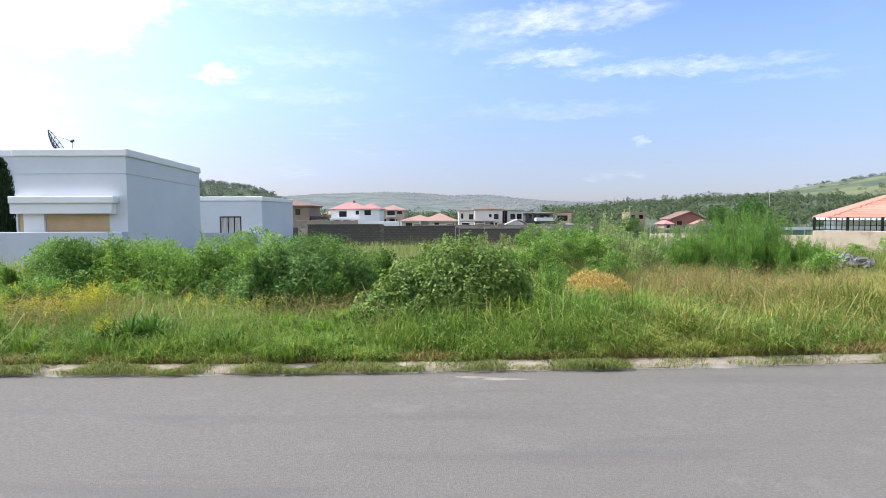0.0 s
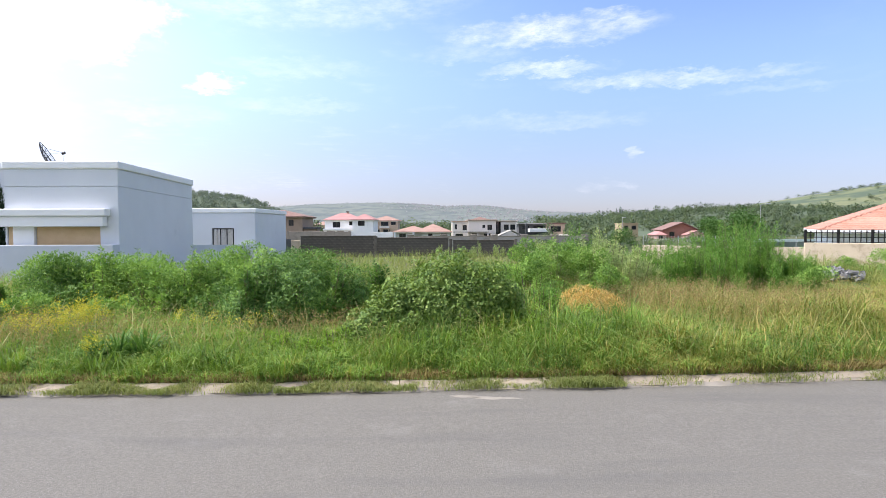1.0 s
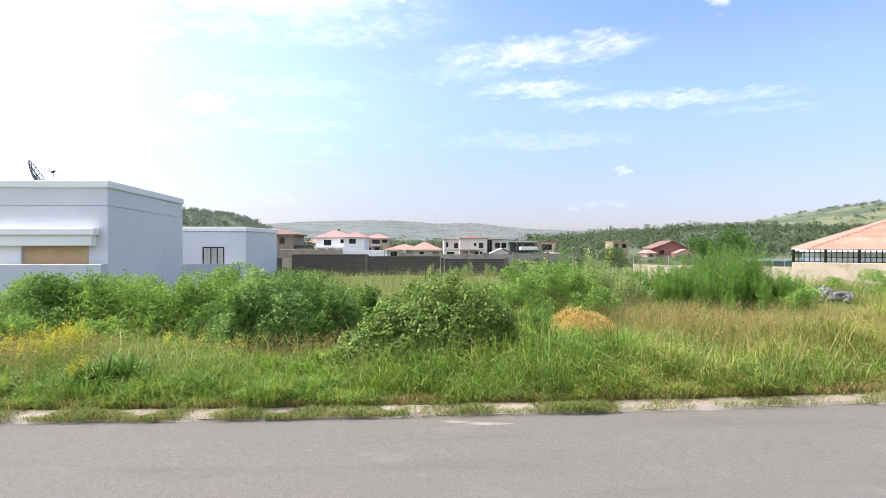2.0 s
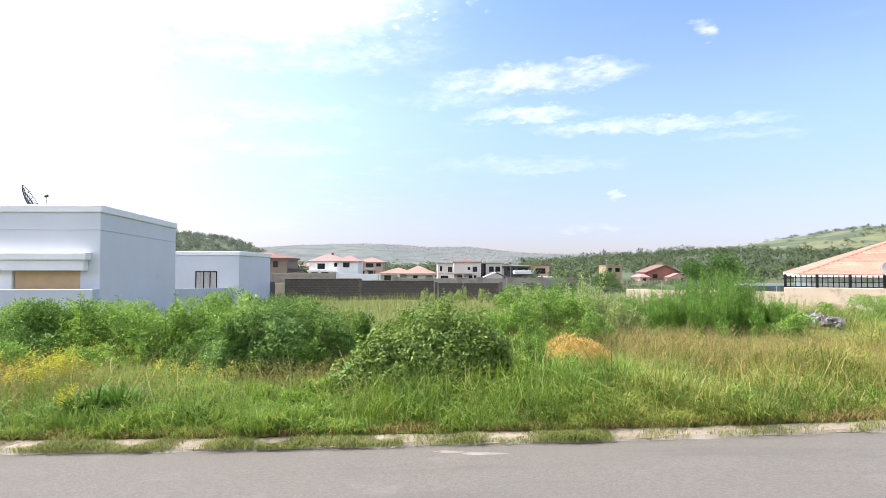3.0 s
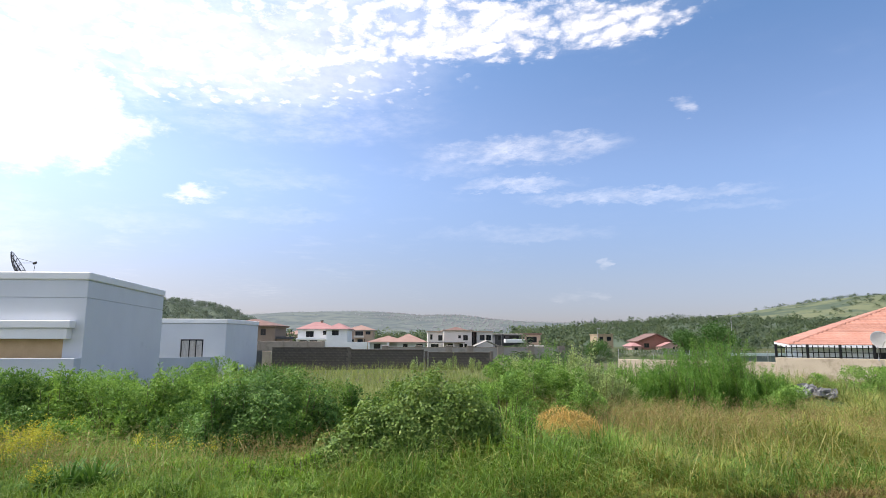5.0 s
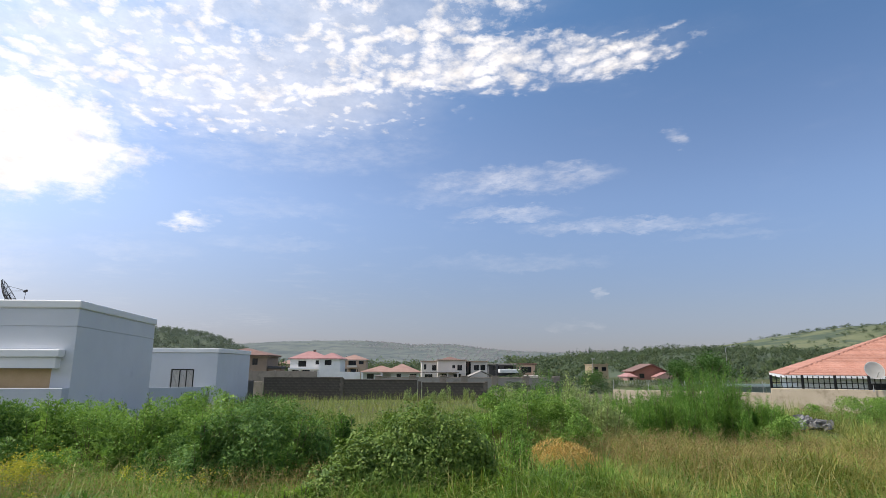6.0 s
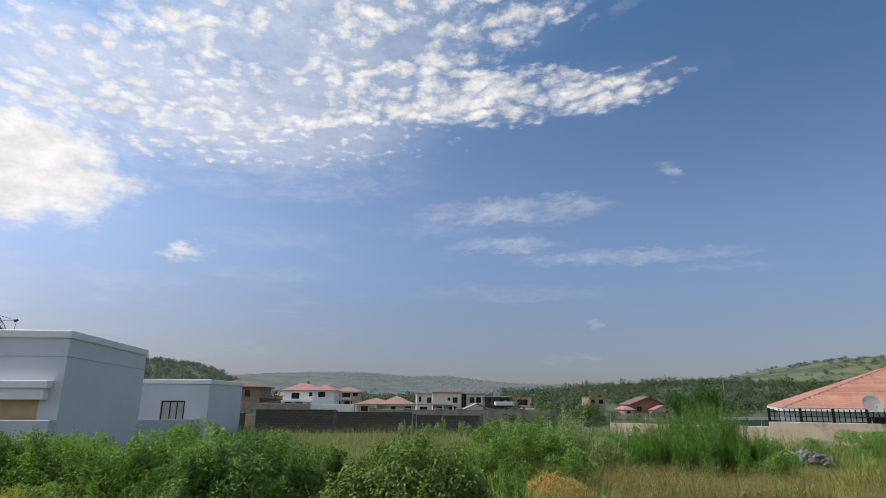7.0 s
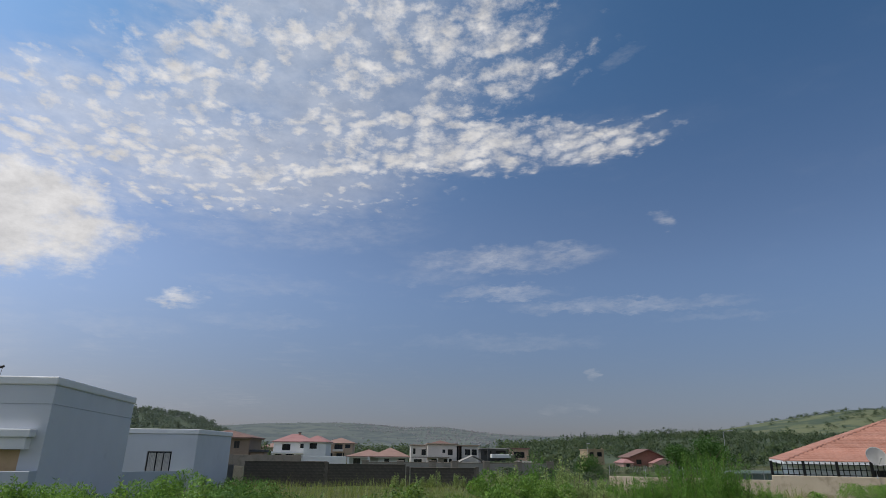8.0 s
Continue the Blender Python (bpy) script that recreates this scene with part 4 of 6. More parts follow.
def build_pillar_wall():
    w = thing("pillar_wall", (0, 75, -0.9), "grey panel wall with brown pillars", "wall", kind="structure")
    for k, x in enumerate((-3.4, 0.9, 4.85, 7.6, 11.55, 15.6, 19.6)):
        part("pillar", bevelled(box(bmesh.new(), x - 0.42, x + 0.42, -0.12, 0.3, -0.4, 1.82), 0.02), M_GREYBROWN, w)
        part("pillar_cap", bevelled(box(bmesh.new(), x - 0.48, x + 0.48, -0.18, 0.36, 1.822, 1.9), 0.02), M_GREYBROWN, w)
    for a, b in ((-2.98, 0.48), (1.32, 4.43), (5.27, 7.18), (8.02, 11.13), (11.97, 15.18), (16.02, 19.18)):
        panel = part("panel", new_box(a, b, 0.0, 0.15, -0.4, 1.62), M_PANEL, w)
        part("panel_coping", bevelled(box(bmesh.new(), a, b, -0.05, 0.2, 1.622, 1.72), 0.015), M_GREYBROWN, panel)


def eaves_band(parent, x0, x1, y0, y1, z, material):
    """A pale fascia board under the edge of a roof."""
    part("fascia", box(bmesh.new(), x0, x1, y0, y1, z - 0.34, z - 0.142), material, parent)


def build_far_houses():
    z0 = -1.6
    # white two-storey house with faded red hip roofs
    h = thing("house", (0, 160, z0), "white two-storey house with faded red hipped roofs", "house")
    far_block(h, -31.2, -22.9, 0, 9, 0, 5.5, M_WHITE, [(-29.0, -26.9, 3.3, 4.85, 1), (-24.4, -23.4, 3.9, 5.0, 0), (-30.6, -28.6, 0.5, 2.4, 1), (-27.9, -25.8, 0.5, 2.4, 1)])
    eaves_band(h, -31.5, -22.9, -0.4, 9.4, 5.5, M_CREAM)
    part("roof", hip_roof(bmesh.new(), -31.2, -21.5, 0, 9, 5.5, 2.0, 0.5, 4.4), M_PINKROOF, h)
    far_block(h, -22.9, -17.3, -4, 8.9, 0, 5.5, M_WHITE, [(-21.4, -19.6, 3.75, 5.1, 1)])
    eaves_band(h, -23.3, -16.9, -4.4, 9.3, 5.5, M_CREAM)
    part("roof", hip_roof(bmesh.new(), -22.9, -17.3, -4, 8.9, 5.5, 1.55, 0.5, 3.2), M_PINKROOF, h)
    chimney = part("chimney", bevelled(box(bmesh.new(), -25.7, -25.1, 4, 4.6, 6.5, 7.75), 0.03), M_BROWN, h)
    part("chimney_cap", new_box(-25.8, -25.0, 3.9, 4.7, 7.752, 7.9), M_CHARCOAL, chimney)
    bal = part("balcony", new_box(-31.4, -22.92, -1.6, -0.02, 2.45, 2.65), M_CREAM, h)
    part("parapet", new_box(-31.4, -22.92, -1.6, -1.45, 2.652, 3.0), M_WHITE, bal)
    for x in (-31.2, -28.4, -25.6, -23.2):
        part("porch_column", new_box(x, x + 0.28, -1.58, -1.3, 0, 2.448), M_WHITE, h)
    # orange plastered house
    h = thing("house", (0, 178, z0), "salmon two-storey house with an orange hipped roof", "house")
    far_block(h, -19.8, -12.0, 0, 9, 0, 5.4, M_SALMON, [(-19.5, -18.4, 4.0, 5.0, 0), (-17.3, -14.9, 3.5, 5.0, 2), (-14.2, -12.7, 4.0, 5.0, 1), (-19.4, -17.6, 1.3, 2.6, 1), (-16.6, -14.4, 0.6, 2.6, 1)])
    eaves_band(h, -20.3, -11.5, -0.5, 9.5, 5.4, M_CREAM)
    part("roof", hip_roof(bmesh.new(), -19.8, -12.0, 0, 9, 5.4, 1.55, 0.7), M_ORANGEROOF, h)
    bal = part("balcony", new_box(-17.6, -14.6, -1.4, -0.02, 2.95, 3.1), M_SALMON, h)
    part("railing", new_box(-17.6, -14.6, -1.4, -1.32, 3.102, 3.7), M_CREAM, bal)
    for x in (-17.55, -14.85):
        part("porch_column", new_box(x, x + 0.25, -1.38, -1.13, 0, 5.25), M_SALMON, h)
    # long tiled bungalow
    h = thing("house", (0, 128, z0), "low pale bungalow with overlapping orange hipped roofs", "house")
    far_block(h, -9.2, -3.3, 0.6, 9, 0, 2.4, M_PALEGREEN, [(-8.4, -6.9, 0.9, 2.0, 1)])
    far_block(h, -3.2, 3.0, -1, 10, 0, 2.4, M_PALEGREEN, [(1.0, 2.4, 1.1, 2.0, 1), (-1.9, -0.9, 0.9, 2.0, 0)])
    eaves_band(h, -9.7, -3.5, 0.1, 9.4, 2.45, M_CREAM)
    eaves_band(h, -3.7, 3.4, -1.5, 10.4, 2.45, M_CREAM)
    part("roof", hip_roof(bmesh.new(), -9.3, -1.6, 0.6, 9, 2.45, 1.3, 0.6, 3.2), M_ORANGEROOF, h)
    part("roof", hip_roof(bmesh.new(), -4.4, 2.9, -1, 10, 2.45, 1.75, 0.6, 4.6), M_ORANGEROOF, h)
    part("porch_column", new_box(-5.4, -4.95, -0.1, 0.3, 0, 2.3), M_WHITE, h)
    part("porch_column", new_box(-9.6, -9.2, -0.1, 0.3, 0, 2.3), M_WHITE, h)
    # yard walls before the white house
    w = thing("yard_wall", (0, 132, z0), "bright white low yard wall before the houses", "wall", kind="structure")
    part("wall_run", bevelled(box(bmesh.new(), -19.4, -10.1, 0, 0.25, -0.5, 2.3), 0.02), M_WHITE, w)
    part("wall_run", bevelled(box(bmesh.new(), -20.3, -19.42, -0.3, 0.3, -0.5, 2.5), 0.02), M_WHITE, w)
    # brown house with a hipped roof
    h = thing("house", (0, 112, -1.0), "brown plastered two-storey house with a dark red roof", "house")
    far_block(h, -36, -26.2, 0, 10, 0, 5.0, M_BROWN, [(-28.9, -27.9, 3.2, 4.4, 1), (-32.0, -30.0, 3.2, 4.4, 1)])
    eaves_band(h, -36.4, -25.8, -0.4, 10.4, 5.05, M_BROWN)
    part("roof", hip_roof(bmesh.new(), -36, -26.2, 0, 10, 5.05, 1.35, 0.6, 4.0), M_BROWNROOF, h)
    shed = thing("shed", (-24.9, 113, -1.0), "small dark flat-roofed shed beside the brown house", "shed")
    part("wall", new_box(-1.2, 1.3, 0, 3, 0, 2.5), M_BROWN, shed)
    part("roof", bevelled(box(bmesh.new(), -1.4, 1.5, -0.3, 3.3, 2.502, 2.95), 0.03), M_CHARCOAL, shed)
    w = thing("yard_wall", (0, 100, -0.9), "grey-brown plastered yard wall beside rough grass", "wall", kind="structure")
    part("wall_run", bevelled(box(bmesh.new(), -34, -14.9, 0, 0.25, -0.5, 2.1), 0.02), M_GREYBROWN, w)
    for x in (-30.0, -26.0, -22.0, -18.0, -15.2):
        part("pier", bevelled(box(bmesh.new(), x - 0.2, x + 0.2, -0.1, 0.34, -0.5, 2.2), 0.02), M_GREYBROWN, w)
    # small tiled house farther back
    h = thing("house", (0, 230, -1.8), "small tan house with an orange roof among trees", "house")
    far_block(h, -50, -42, 0, 8, 0, 4.2, M_SALMON, [(-47, -45, 1.6, 3.0, 1)])
    part("roof", hip_roof(bmesh.new(), -50, -42, 0, 8, 4.2, 1.6), M_ORANGEROOF, h)
    # cream modern house
    h = thing("house", (0, 150, z0), "cream modern two-storey house with flat roofs and dark windows", "house")
    far_block(h, 4.2, 8.2, 1, 11, 0, 4.7, M_CREAM, [(4.8, 5.4, 2.75, 4.1, 0), (6.9, 8.0, 2.5, 3.9, 1), (5.0, 7.0, 0.4, 1.6, 1)])
    far_block(h, 8.22, 15.4, -2, 11, 0, 5.0, M_CREAM, [(11.9, 12.6, 3.1, 3.9, 0), (13.2, 14.4, 2.6, 3.95, 1), (9.2, 10.6, 0.4, 1.7, 1), (12.2, 14.2, 0.3, 1.7, 2)])
    far_block(h, 17.0, 21.2, 1, 11, 0, 4.75, M_CREAM, [(17.8, 19.1, 2.6, 4.0, 1), (19.5, 20.8, 2.6, 4.0, 1)])
    for x0, x1, y0, z in ((4.0, 8.4, 0.7, 4.7), (8.0, 15.6, -2.4, 5.0), (15.42, 21.4, 0.7, 4.75)):
        slab = part("roof_slab", bevelled(box(bmesh.new(), x0, x1, y0, 11.2, z, z + 0.28), 0.03), M_GREYBROWN, h)
        part("slab_edge", new_box(x0 - 0.05, x1 + 0.05, y0 - 0.06, y0 - 0.003, z + 0.1, z + 0.3), M_SALMON, slab)
    # near-black sheet put in for the shade of the recess
    part("dark_recess", new_box(15.42, 16.98, 2.4, 2.7, 0, 4.7), M_GLASS, h)
    for x in (15.5, 16.15, 16.8):
        part("porch_column", new_box(x, x + 0.16, 0.9, 1.1, 0, 4.74), M_CHARCOAL, h)
    bal = part("balcony", new_box(4.3, 13.4, -4, -2.02, 2.0, 2.2), M_GREYBROWN, h)
    part("parapet", new_box(4.3, 13.4, -4, -3.85, 2.202, 2.55), M_CREAM, bal)
    for x in (4.4, 7.4, 10.4, 13.0):
        part("porch_column", new_box(x, x + 0.3, -3.98, -3.7, 0, 1.998), M_CREAM, h)
    part("carport_roof", gable_roof(bmesh.new(), 15.6, 21.4, -9, -4, 1.2, 1.3), M_PANEL, h)
    for x in (15.7, 18.4, 21.1):
        part("carport_post", new_box(x, x + 0.2, -8.9, -8.7, 0, 1.15), M_CREAM, h)
    # tiled roofs behind the cream house
    h = thing("house", (0, 210, -1.6), "brick-red tiled house behind a cream one", "house")
    far_block(h, 12.0, 20.5, 0, 8, 0, 5.6, M_SALMON, [(13.5, 15.5, 4.0, 5.2, 1)])
    part("roof", hip_roof(bmesh.new(), 12.0, 20.5, 0, 8, 5.6, 1.3, 0.5), M_BROWNROOF, h)
    # dark modern house
    h = thing("house", (0, 165, z0), "charcoal and white modern house with a flat roof", "house")
    far_block(h, 23.8, 31.5, 0, 9, 0, 4.1, M_CHARCOAL, [(24.8, 26.8, 2.6, 3.7, 1), (28.0, 30.8, 2.6, 3.7, 2)])
    part("roof_slab", bevelled(box(bmesh.new(), 23.2, 31.6, -1.5, 9.2, 4.12, 4.4), 0.03), M_PANEL, h)
    far_block(h, 31.9, 37.3, 1, 9, 0, 4.15, M_SALMON, [(33.2, 36.2, 1.9, 3.5, 2)])
    part("roof_slab", bevelled(box(bmesh.new(), 31.65, 37.7, 0.4, 9.2, 4.16, 4.5), 0.03), M_BROWNROOF, h)
    part("carport_roof", bevelled(box(bmesh.new(), 25.9, 31.2, -7, -1.6, 1.9, 2.85), 0.04), M_WHITE, h)
    for x in (26.2, 28.5, 30.8):
        part("carport_post", new_box(x, x + 0.16, -6.9, -6.74, 0, 1.898), M_CHARCOAL, h)
    part("gate_post", new_box(24.7, 25.3, -7, -6.4, 0, 4.2), M_CHARCOAL, h)
    part("terrace", new_box(31.5, 40.0, -5, 0.9, 0, 1.15), M_CREAM, h)
    # red brick gabled house
    h = thing("house", (1.7, 150, -1.96), "red brick gabled house with pink lower wings", "house")
    h.scale = (0.75, 0.75, 0.75)
    far_block(h, 77.8, 89.0, 0, 9, 0, 3.9, M_REDBRICK, [(79.6, 81.4, 1.6, 3.1, 1), (86.4, 87.6, 2.2, 3.4, 0)])
    for y, corners, paint in ((-0.02, ((77.8, 3.9), (89.0, 3.9), (83.9, 6.15)), M_REDBRICK), (-5.02, ((83.6, 2.1), (90.2, 2.1), (86.9, 3.42)), M_PINK)):
        bm = bmesh.new()
        tri = [[bm.verts.new((x, y + d, z)) for x, z in corners] for d in (0.0, 0.27)]
        for i in range(3):
            bm.faces.new((tri[0][i], tri[0][(i + 1) % 3], tri[1][(i + 1) % 3], tri[1][i]))
        bm.faces.new(tri[0])
        bm.faces.new(tri[1])
        part("gable", bm, paint, h)
    bm = bmesh.new()
    ends = [[bm.verts.new((x, y, z)) for x, z in ((76.8, 3.6), (76.8, 3.85), (84.0, 6.5), (89.8, 3.85), (89.8, 3.6), (84.0, 6.22))] for y in (-0.9, 9.4)]
    for i in range(6):
        bm.faces.new((ends[0][i], ends[0][(i + 1) % 6], ends[1][(i + 1) % 6], ends[1][i]))
    for ring in ends:
        bm.faces.new((ring[0], ring[1], ring[2], ring[5]))
        bm.faces.new((ring[5], ring[2], ring[3], ring[4]))
    part("roof", bm, M_BROWNROOF, h)
    far_block(h, 83.6, 90.2, -5, -0.04, 0, 2.1, M_PINK, [(87.6, 88.4, 0.9, 1.9, 0)])
    part("roof", gable_roof(bmesh.new(), 83.6, 90.2, -5, -1.0, 2.1, 1.35, 0.3), M_PINKROOF, h)
    far_block(h, 74.4, 77.7, -2, 6, 0, 2.1, M_PINK, [(75.2, 76.6, 0.6, 1.7, 0)])
    part("roof", hip_roof(bmesh.new(), 74.4, 77.7, -2, 6, 2.1, 1.2, 0.4), M_PINKROOF, h)
    # ochre block
    h = thing("house", (0, 170, z0), "ochre unfinished block house behind trees", "house")
    far_block(h, 55.4, 60.2, 0, 7, 0, 4.2, M_OCHRE, [(58.2, 59.6, 2.4, 3.6, 0), (56.0, 57.2, 2.4, 3.6, 0)])
    part("roof_slab", new_box(55.2, 60.4, -0.2, 7.2, 4.202, 4.38), M_OCHRE, h)
    for x in (55.6, 57.6, 59.7):
        part("starter_column", new_box(x, x + 0.25, 0.2, 0.45, 4.382, 4.7), M_OCHRE, h)


build_pillar_wall()
build_far_houses()


def build_tiled_house():
    """The house behind the railing: hipped roof of rows of tiles, white fascia, turned against the road."""
    z = -0.35
    h = thing("house", (22.65, 33.6, z), "white bungalow with a terracotta tiled hipped roof", "house", rz=-30)
    W, D, eave, pitch = 18.0, 15.0, 2.06, math.tan(radians(20.6))
    part("wall", new_box(0.7, W - 0.7, 0.7, D - 0.7, 0, eave - 0.032), M_WHITE, h)
    add_window(h, 4.2, 6.0, 0.8, 1.8, 0.62, 1)
    add_window(h, 8.6, 10.4, 0.8, 1.8, 0.62, 1)
    part("fascia", bevelled(box(bmesh.new(), -0.02, W + 0.02, -0.02, D + 0.02, eave - 0.03, eave + 0.17), 0.01), M_WHITE, h, "white painted fascia board")
    roof = part("roof", hip_roof(bmesh.new(), 0, W, 0, D, eave + 0.16, D / 2 * pitch, 0.0, thick=0.02), M_BROWNROOF, h)
    # tile rows: each course its own curved strip of tiles
    for slope in range(2):
        length = W if slope == 0 else D
        for r in range(27):
            run = r * 0.28
            if 2 * run > length - 0.6:
                break
            n = int((length - 2 * run) / 0.30)
            xs = run + 0.03 + (length - 2 * run - 0.06) * np.linspace(0, 1, n * 4 + 1)
            bump = 0.022 * np.abs(np.sin(np.linspace(0, n, n * 4 + 1) * np.pi))
            lo = np.stack([xs, np.full_like(xs, run - 0.03), eave + 0.175 + run * pitch + 0.035 + bump], -1)
            hi = np.stack([xs, np.full_like(xs, run + 0.27), eave + 0.175 + (run + 0.3) * pitch + 0.004 + bump], -1)
            un = lo - [0, 0, 0.045]
            v = np.concatenate([un, lo, hi])
            m = len(xs)
            i = np.arange(m - 1)
            f = np.concatenate([np.stack([i + k * m, i + 1 + k * m, i + 1 + (k + 1) * m, i + (k + 1) * m], 1) for k in (0, 1)])
            if slope:
                v = np.stack([v[:, 1], D - v[:, 0], v[:, 2]], -1)
            raw_mesh("tile_course", v, f, M_TERRA, roof)
    first = None
    for k in range(22):
        if first is None:
            first = ob = part("ridge_tile", tube(bmesh.new(), [(0, 0, 0), (0.36, 0.36, 0.36 * pitch)], [0.078, 0.078], 10), M_TERRA, roof, smooth=True)
        else:
            ob = new("ridge_tile", first.data)
            ob.parent = roof
        ob.location = (k * 0.34, k * 0.34, eave + 0.175 + k * 0.34 * pitch)
    part("gutter_pipe", tube(bmesh.new(), [(9.2, -0.03, eave), (9.2, 0.1, eave - 0.25), (9.2, 0.62, eave - 0.5), (9.2, 0.62, 0.1)], [0.045] * 4, 8), M_WHITE, h)


def build_right_walls():
    turn = -27
    w = thing("plaster_wall", (20.55, 31.7, -0.3), "stained tan plastered wall with a lower stretch", "wall", kind="structure", rz=turn)
    part("wall_run", bevelled(box(bmesh.new(), 0, 24, 0, 0.25, -0.4, 1.48), 0.02), M_TAN, w)
    part("wall_run", bevelled(box(bmesh.new(), -8.6, -0.01, 0.02, 0.23, -0.4, 1.22), 0.015), M_TAN, w)
    part("pier", bevelled(box(bmesh.new(), 5.9, 6.9, -0.12, 0.30, -0.4, 1.52), 0.02), M_TAN, w)
    f = thing("railing", (20.65, 31.78, 1.18), "black iron railing on top of the tan wall", "railing", rz=turn)
    f.scale = (1, 1, 0.86)
    n = 52
    for z in (0.06, 0.36, 0.66):
        part("rail", new_box(0, n * 0.255, -0.018, 0.018, z - 0.022, z + 0.022), M_BLACK, f)
    bar = None
    for k in range(n + 1):
        x = k * 0.255
        if k % 6 == 0:
            part("post", bevelled(box(bmesh.new(), x - 0.065, x + 0.065, -0.065, 0.065, -0.002, 0.86), 0.01), M_BLACK, f)
        elif bar is None:
            bm = box(bmesh.new(), -0.022, 0.022, -0.018, 0.018, 0.02, 0.74)
            tip = [bm.verts.new(p) for p in ((-0.035, -0.035, 0.74), (0.035, -0.035, 0.74), (0.035, 0.035, 0.74), (-0.035, 0.035, 0.74), (0, 0, 0.84))]
            for i in range(4):
                bm.faces.new((tip[i], tip[(i + 1) % 4], tip[4]))
            bar = part("bar", bm, M_BLACK, f)
            bar.location = (x, 0, 0)
        else:
            ob = new("bar", bar.data)
            ob.parent, ob.location = f, (x, 0, 0)
    # coiled wire on the lower stretch
    c = thing("razor_wire", (12.95, 35.72, 1.14), "coiled steel razor wire along the low wall", "wire", rz=turn)
    pts = [(8.4 * s / 900, 0.2 * math.cos(s * 0.36), 0.2 + 0.17 * math.sin(s * 0.36)) for s in range(901)]
    part("coil", tube(bmesh.new(), pts, [0.005] * len(pts), 3), M_STEEL, c)
    for k in range(5):
        part("bracket", new_box(k * 2.05, k * 2.05 + 0.03, -0.015, 0.015, -0.24, 0.40), M_STEEL, c)
    s = thing("sheet_fence", (21.3, 38.0, -0.4), "blue-green sheet fence behind the low wall", "fence")
    for k in range(4):
        part("sheet", bevelled(box(bmesh.new(), k * 1.0, k * 1.0 + 0.96, 0, 0.04, 0.0, 1.45), 0.008), M_GREEN_SHEET, s)
    part("top_rail", new_box(-0.05, 4.0, -0.10, 0.12, 1.452, 1.62), M_SHEETRAIL, s)


build_tiled_house()
build_right_walls()


def dish_shell(radius, depth, rings, spokes, thick=0.0):
    bm = bmesh.new()
    grid = []
    for r in range(rings + 1):
        q = r / rings
        grid.append([bm.verts.new((radius * q * math.cos(t), radius * q * math.sin(t), depth * q * q)) for t in (2 * math.pi * k / spokes for k in range(spokes))] if r else [bm.verts.new((0, 0, 0))])
    for r in range(rings):
        for k in range(spokes):
            j = (k + 1) % spokes
            bm.faces.new((grid[0][0], grid[1][k], grid[1][j]) if r == 0 else (grid[r][k], grid[r + 1][k], grid[r + 1][j], grid[r][j]))
    return bm


def build_dishes():
    d = thing("satellite_dish", (-16.75, 24.9, 4.64), "large black mesh satellite dish on the flat roof", "satellite dish")
    part("mast", tube(bmesh.new(), [(0, 0, 0), (0, 0, 0.45)], [0.04, 0.04], 10), M_BLACK, d)
    turn = pose(0, 0, 0.36, 0, 60, 24)
    ribs = bmesh.new()
    for k in range(16):
        t = 2 * math.pi * k / 16
        tube(ribs, [(q * 0.80 * math.cos(t), q * 0.80 * math.sin(t), 0.23 * q * q - 0.01) for q in (0.05, 0.35, 0.7, 1.0)], [0.014] * 4, 4)
    ribs.transform(turn)
    part("rib_frame", ribs, M_BLACK, d)
    for q in (0.4, 0.7, 1.0):
        hoop = tube(bmesh.new(), [(q * 0.80 * math.cos(a * 0.2618), q * 0.80 * math.sin(a * 0.2618), 0.23 * q * q) for a in range(25)], [0.012] * 25, 4)
        hoop.transform(turn)
        part("hoop", hoop, M_BLACK, d)
    net = dish_shell(0.79, 0.225, 24, 80)
    bmesh.ops.wireframe(net, faces=net.faces[:], thickness=0.008, use_replace=True)
    net.transform(turn)
    part("mesh_panel", net, M_MESH, d)
    for t in (0.3, 2.4, 4.5):
        arm = tube(bmesh.new(), [(0.78 * math.cos(t), 0.78 * math.sin(t), 0.22), (0.03 * math.cos(t), 0.03 * math.sin(t), 0.74)], [0.008, 0.008], 4)
        arm.transform(turn)
        part("feed_arm", arm, M_BLACK, d)
    feed = tube(bmesh.new(), [(0, 0, 0.66), (0, 0, 0.72), (0, 0, 0.76), (0, 0, 0.82)], [0.035, 0.06, 0.05, 0.05], 10)
    feed.transform(turn)
    part("feed_horn", feed, M_BLACK, d)
    s = thing("satellite_dish", (24.75, 29.47, 1.10), "pale grey solid satellite dish beside the railing", "satellite dish")
    part("mast", tube(bmesh.new(), [(0, 0, 0), (0, 0, 0.75), (0, -0.12, 0.95)], [0.035] * 3, 10), M_STEEL, s)
    bowl = dish_shell(0.48, 0.09, 10, 40)
    bmesh.ops.solidify(bowl, geom=bowl.faces[:], thickness=0.012)
    turn = pose(0, -0.18, 1.08, 70, 0, -15)
    bowl.transform(turn)
    part("bowl", bowl, M_DISHGREY, s, smooth=True)
    arm = tube(bmesh.new(), [(0, -0.40, 0.06), (0, -0.25, 0.42)], [0.014, 0.014], 6)
    arm.transform(turn)
    part("feed_arm", arm, M_STEEL, s)
    head = tube(bmesh.new(), [(0, -0.25, 0.38), (0, -0.22, 0.50)], [0.035, 0.03], 8)
    head.transform(turn)
    part("receiver", head, M_DISHGREY, s)


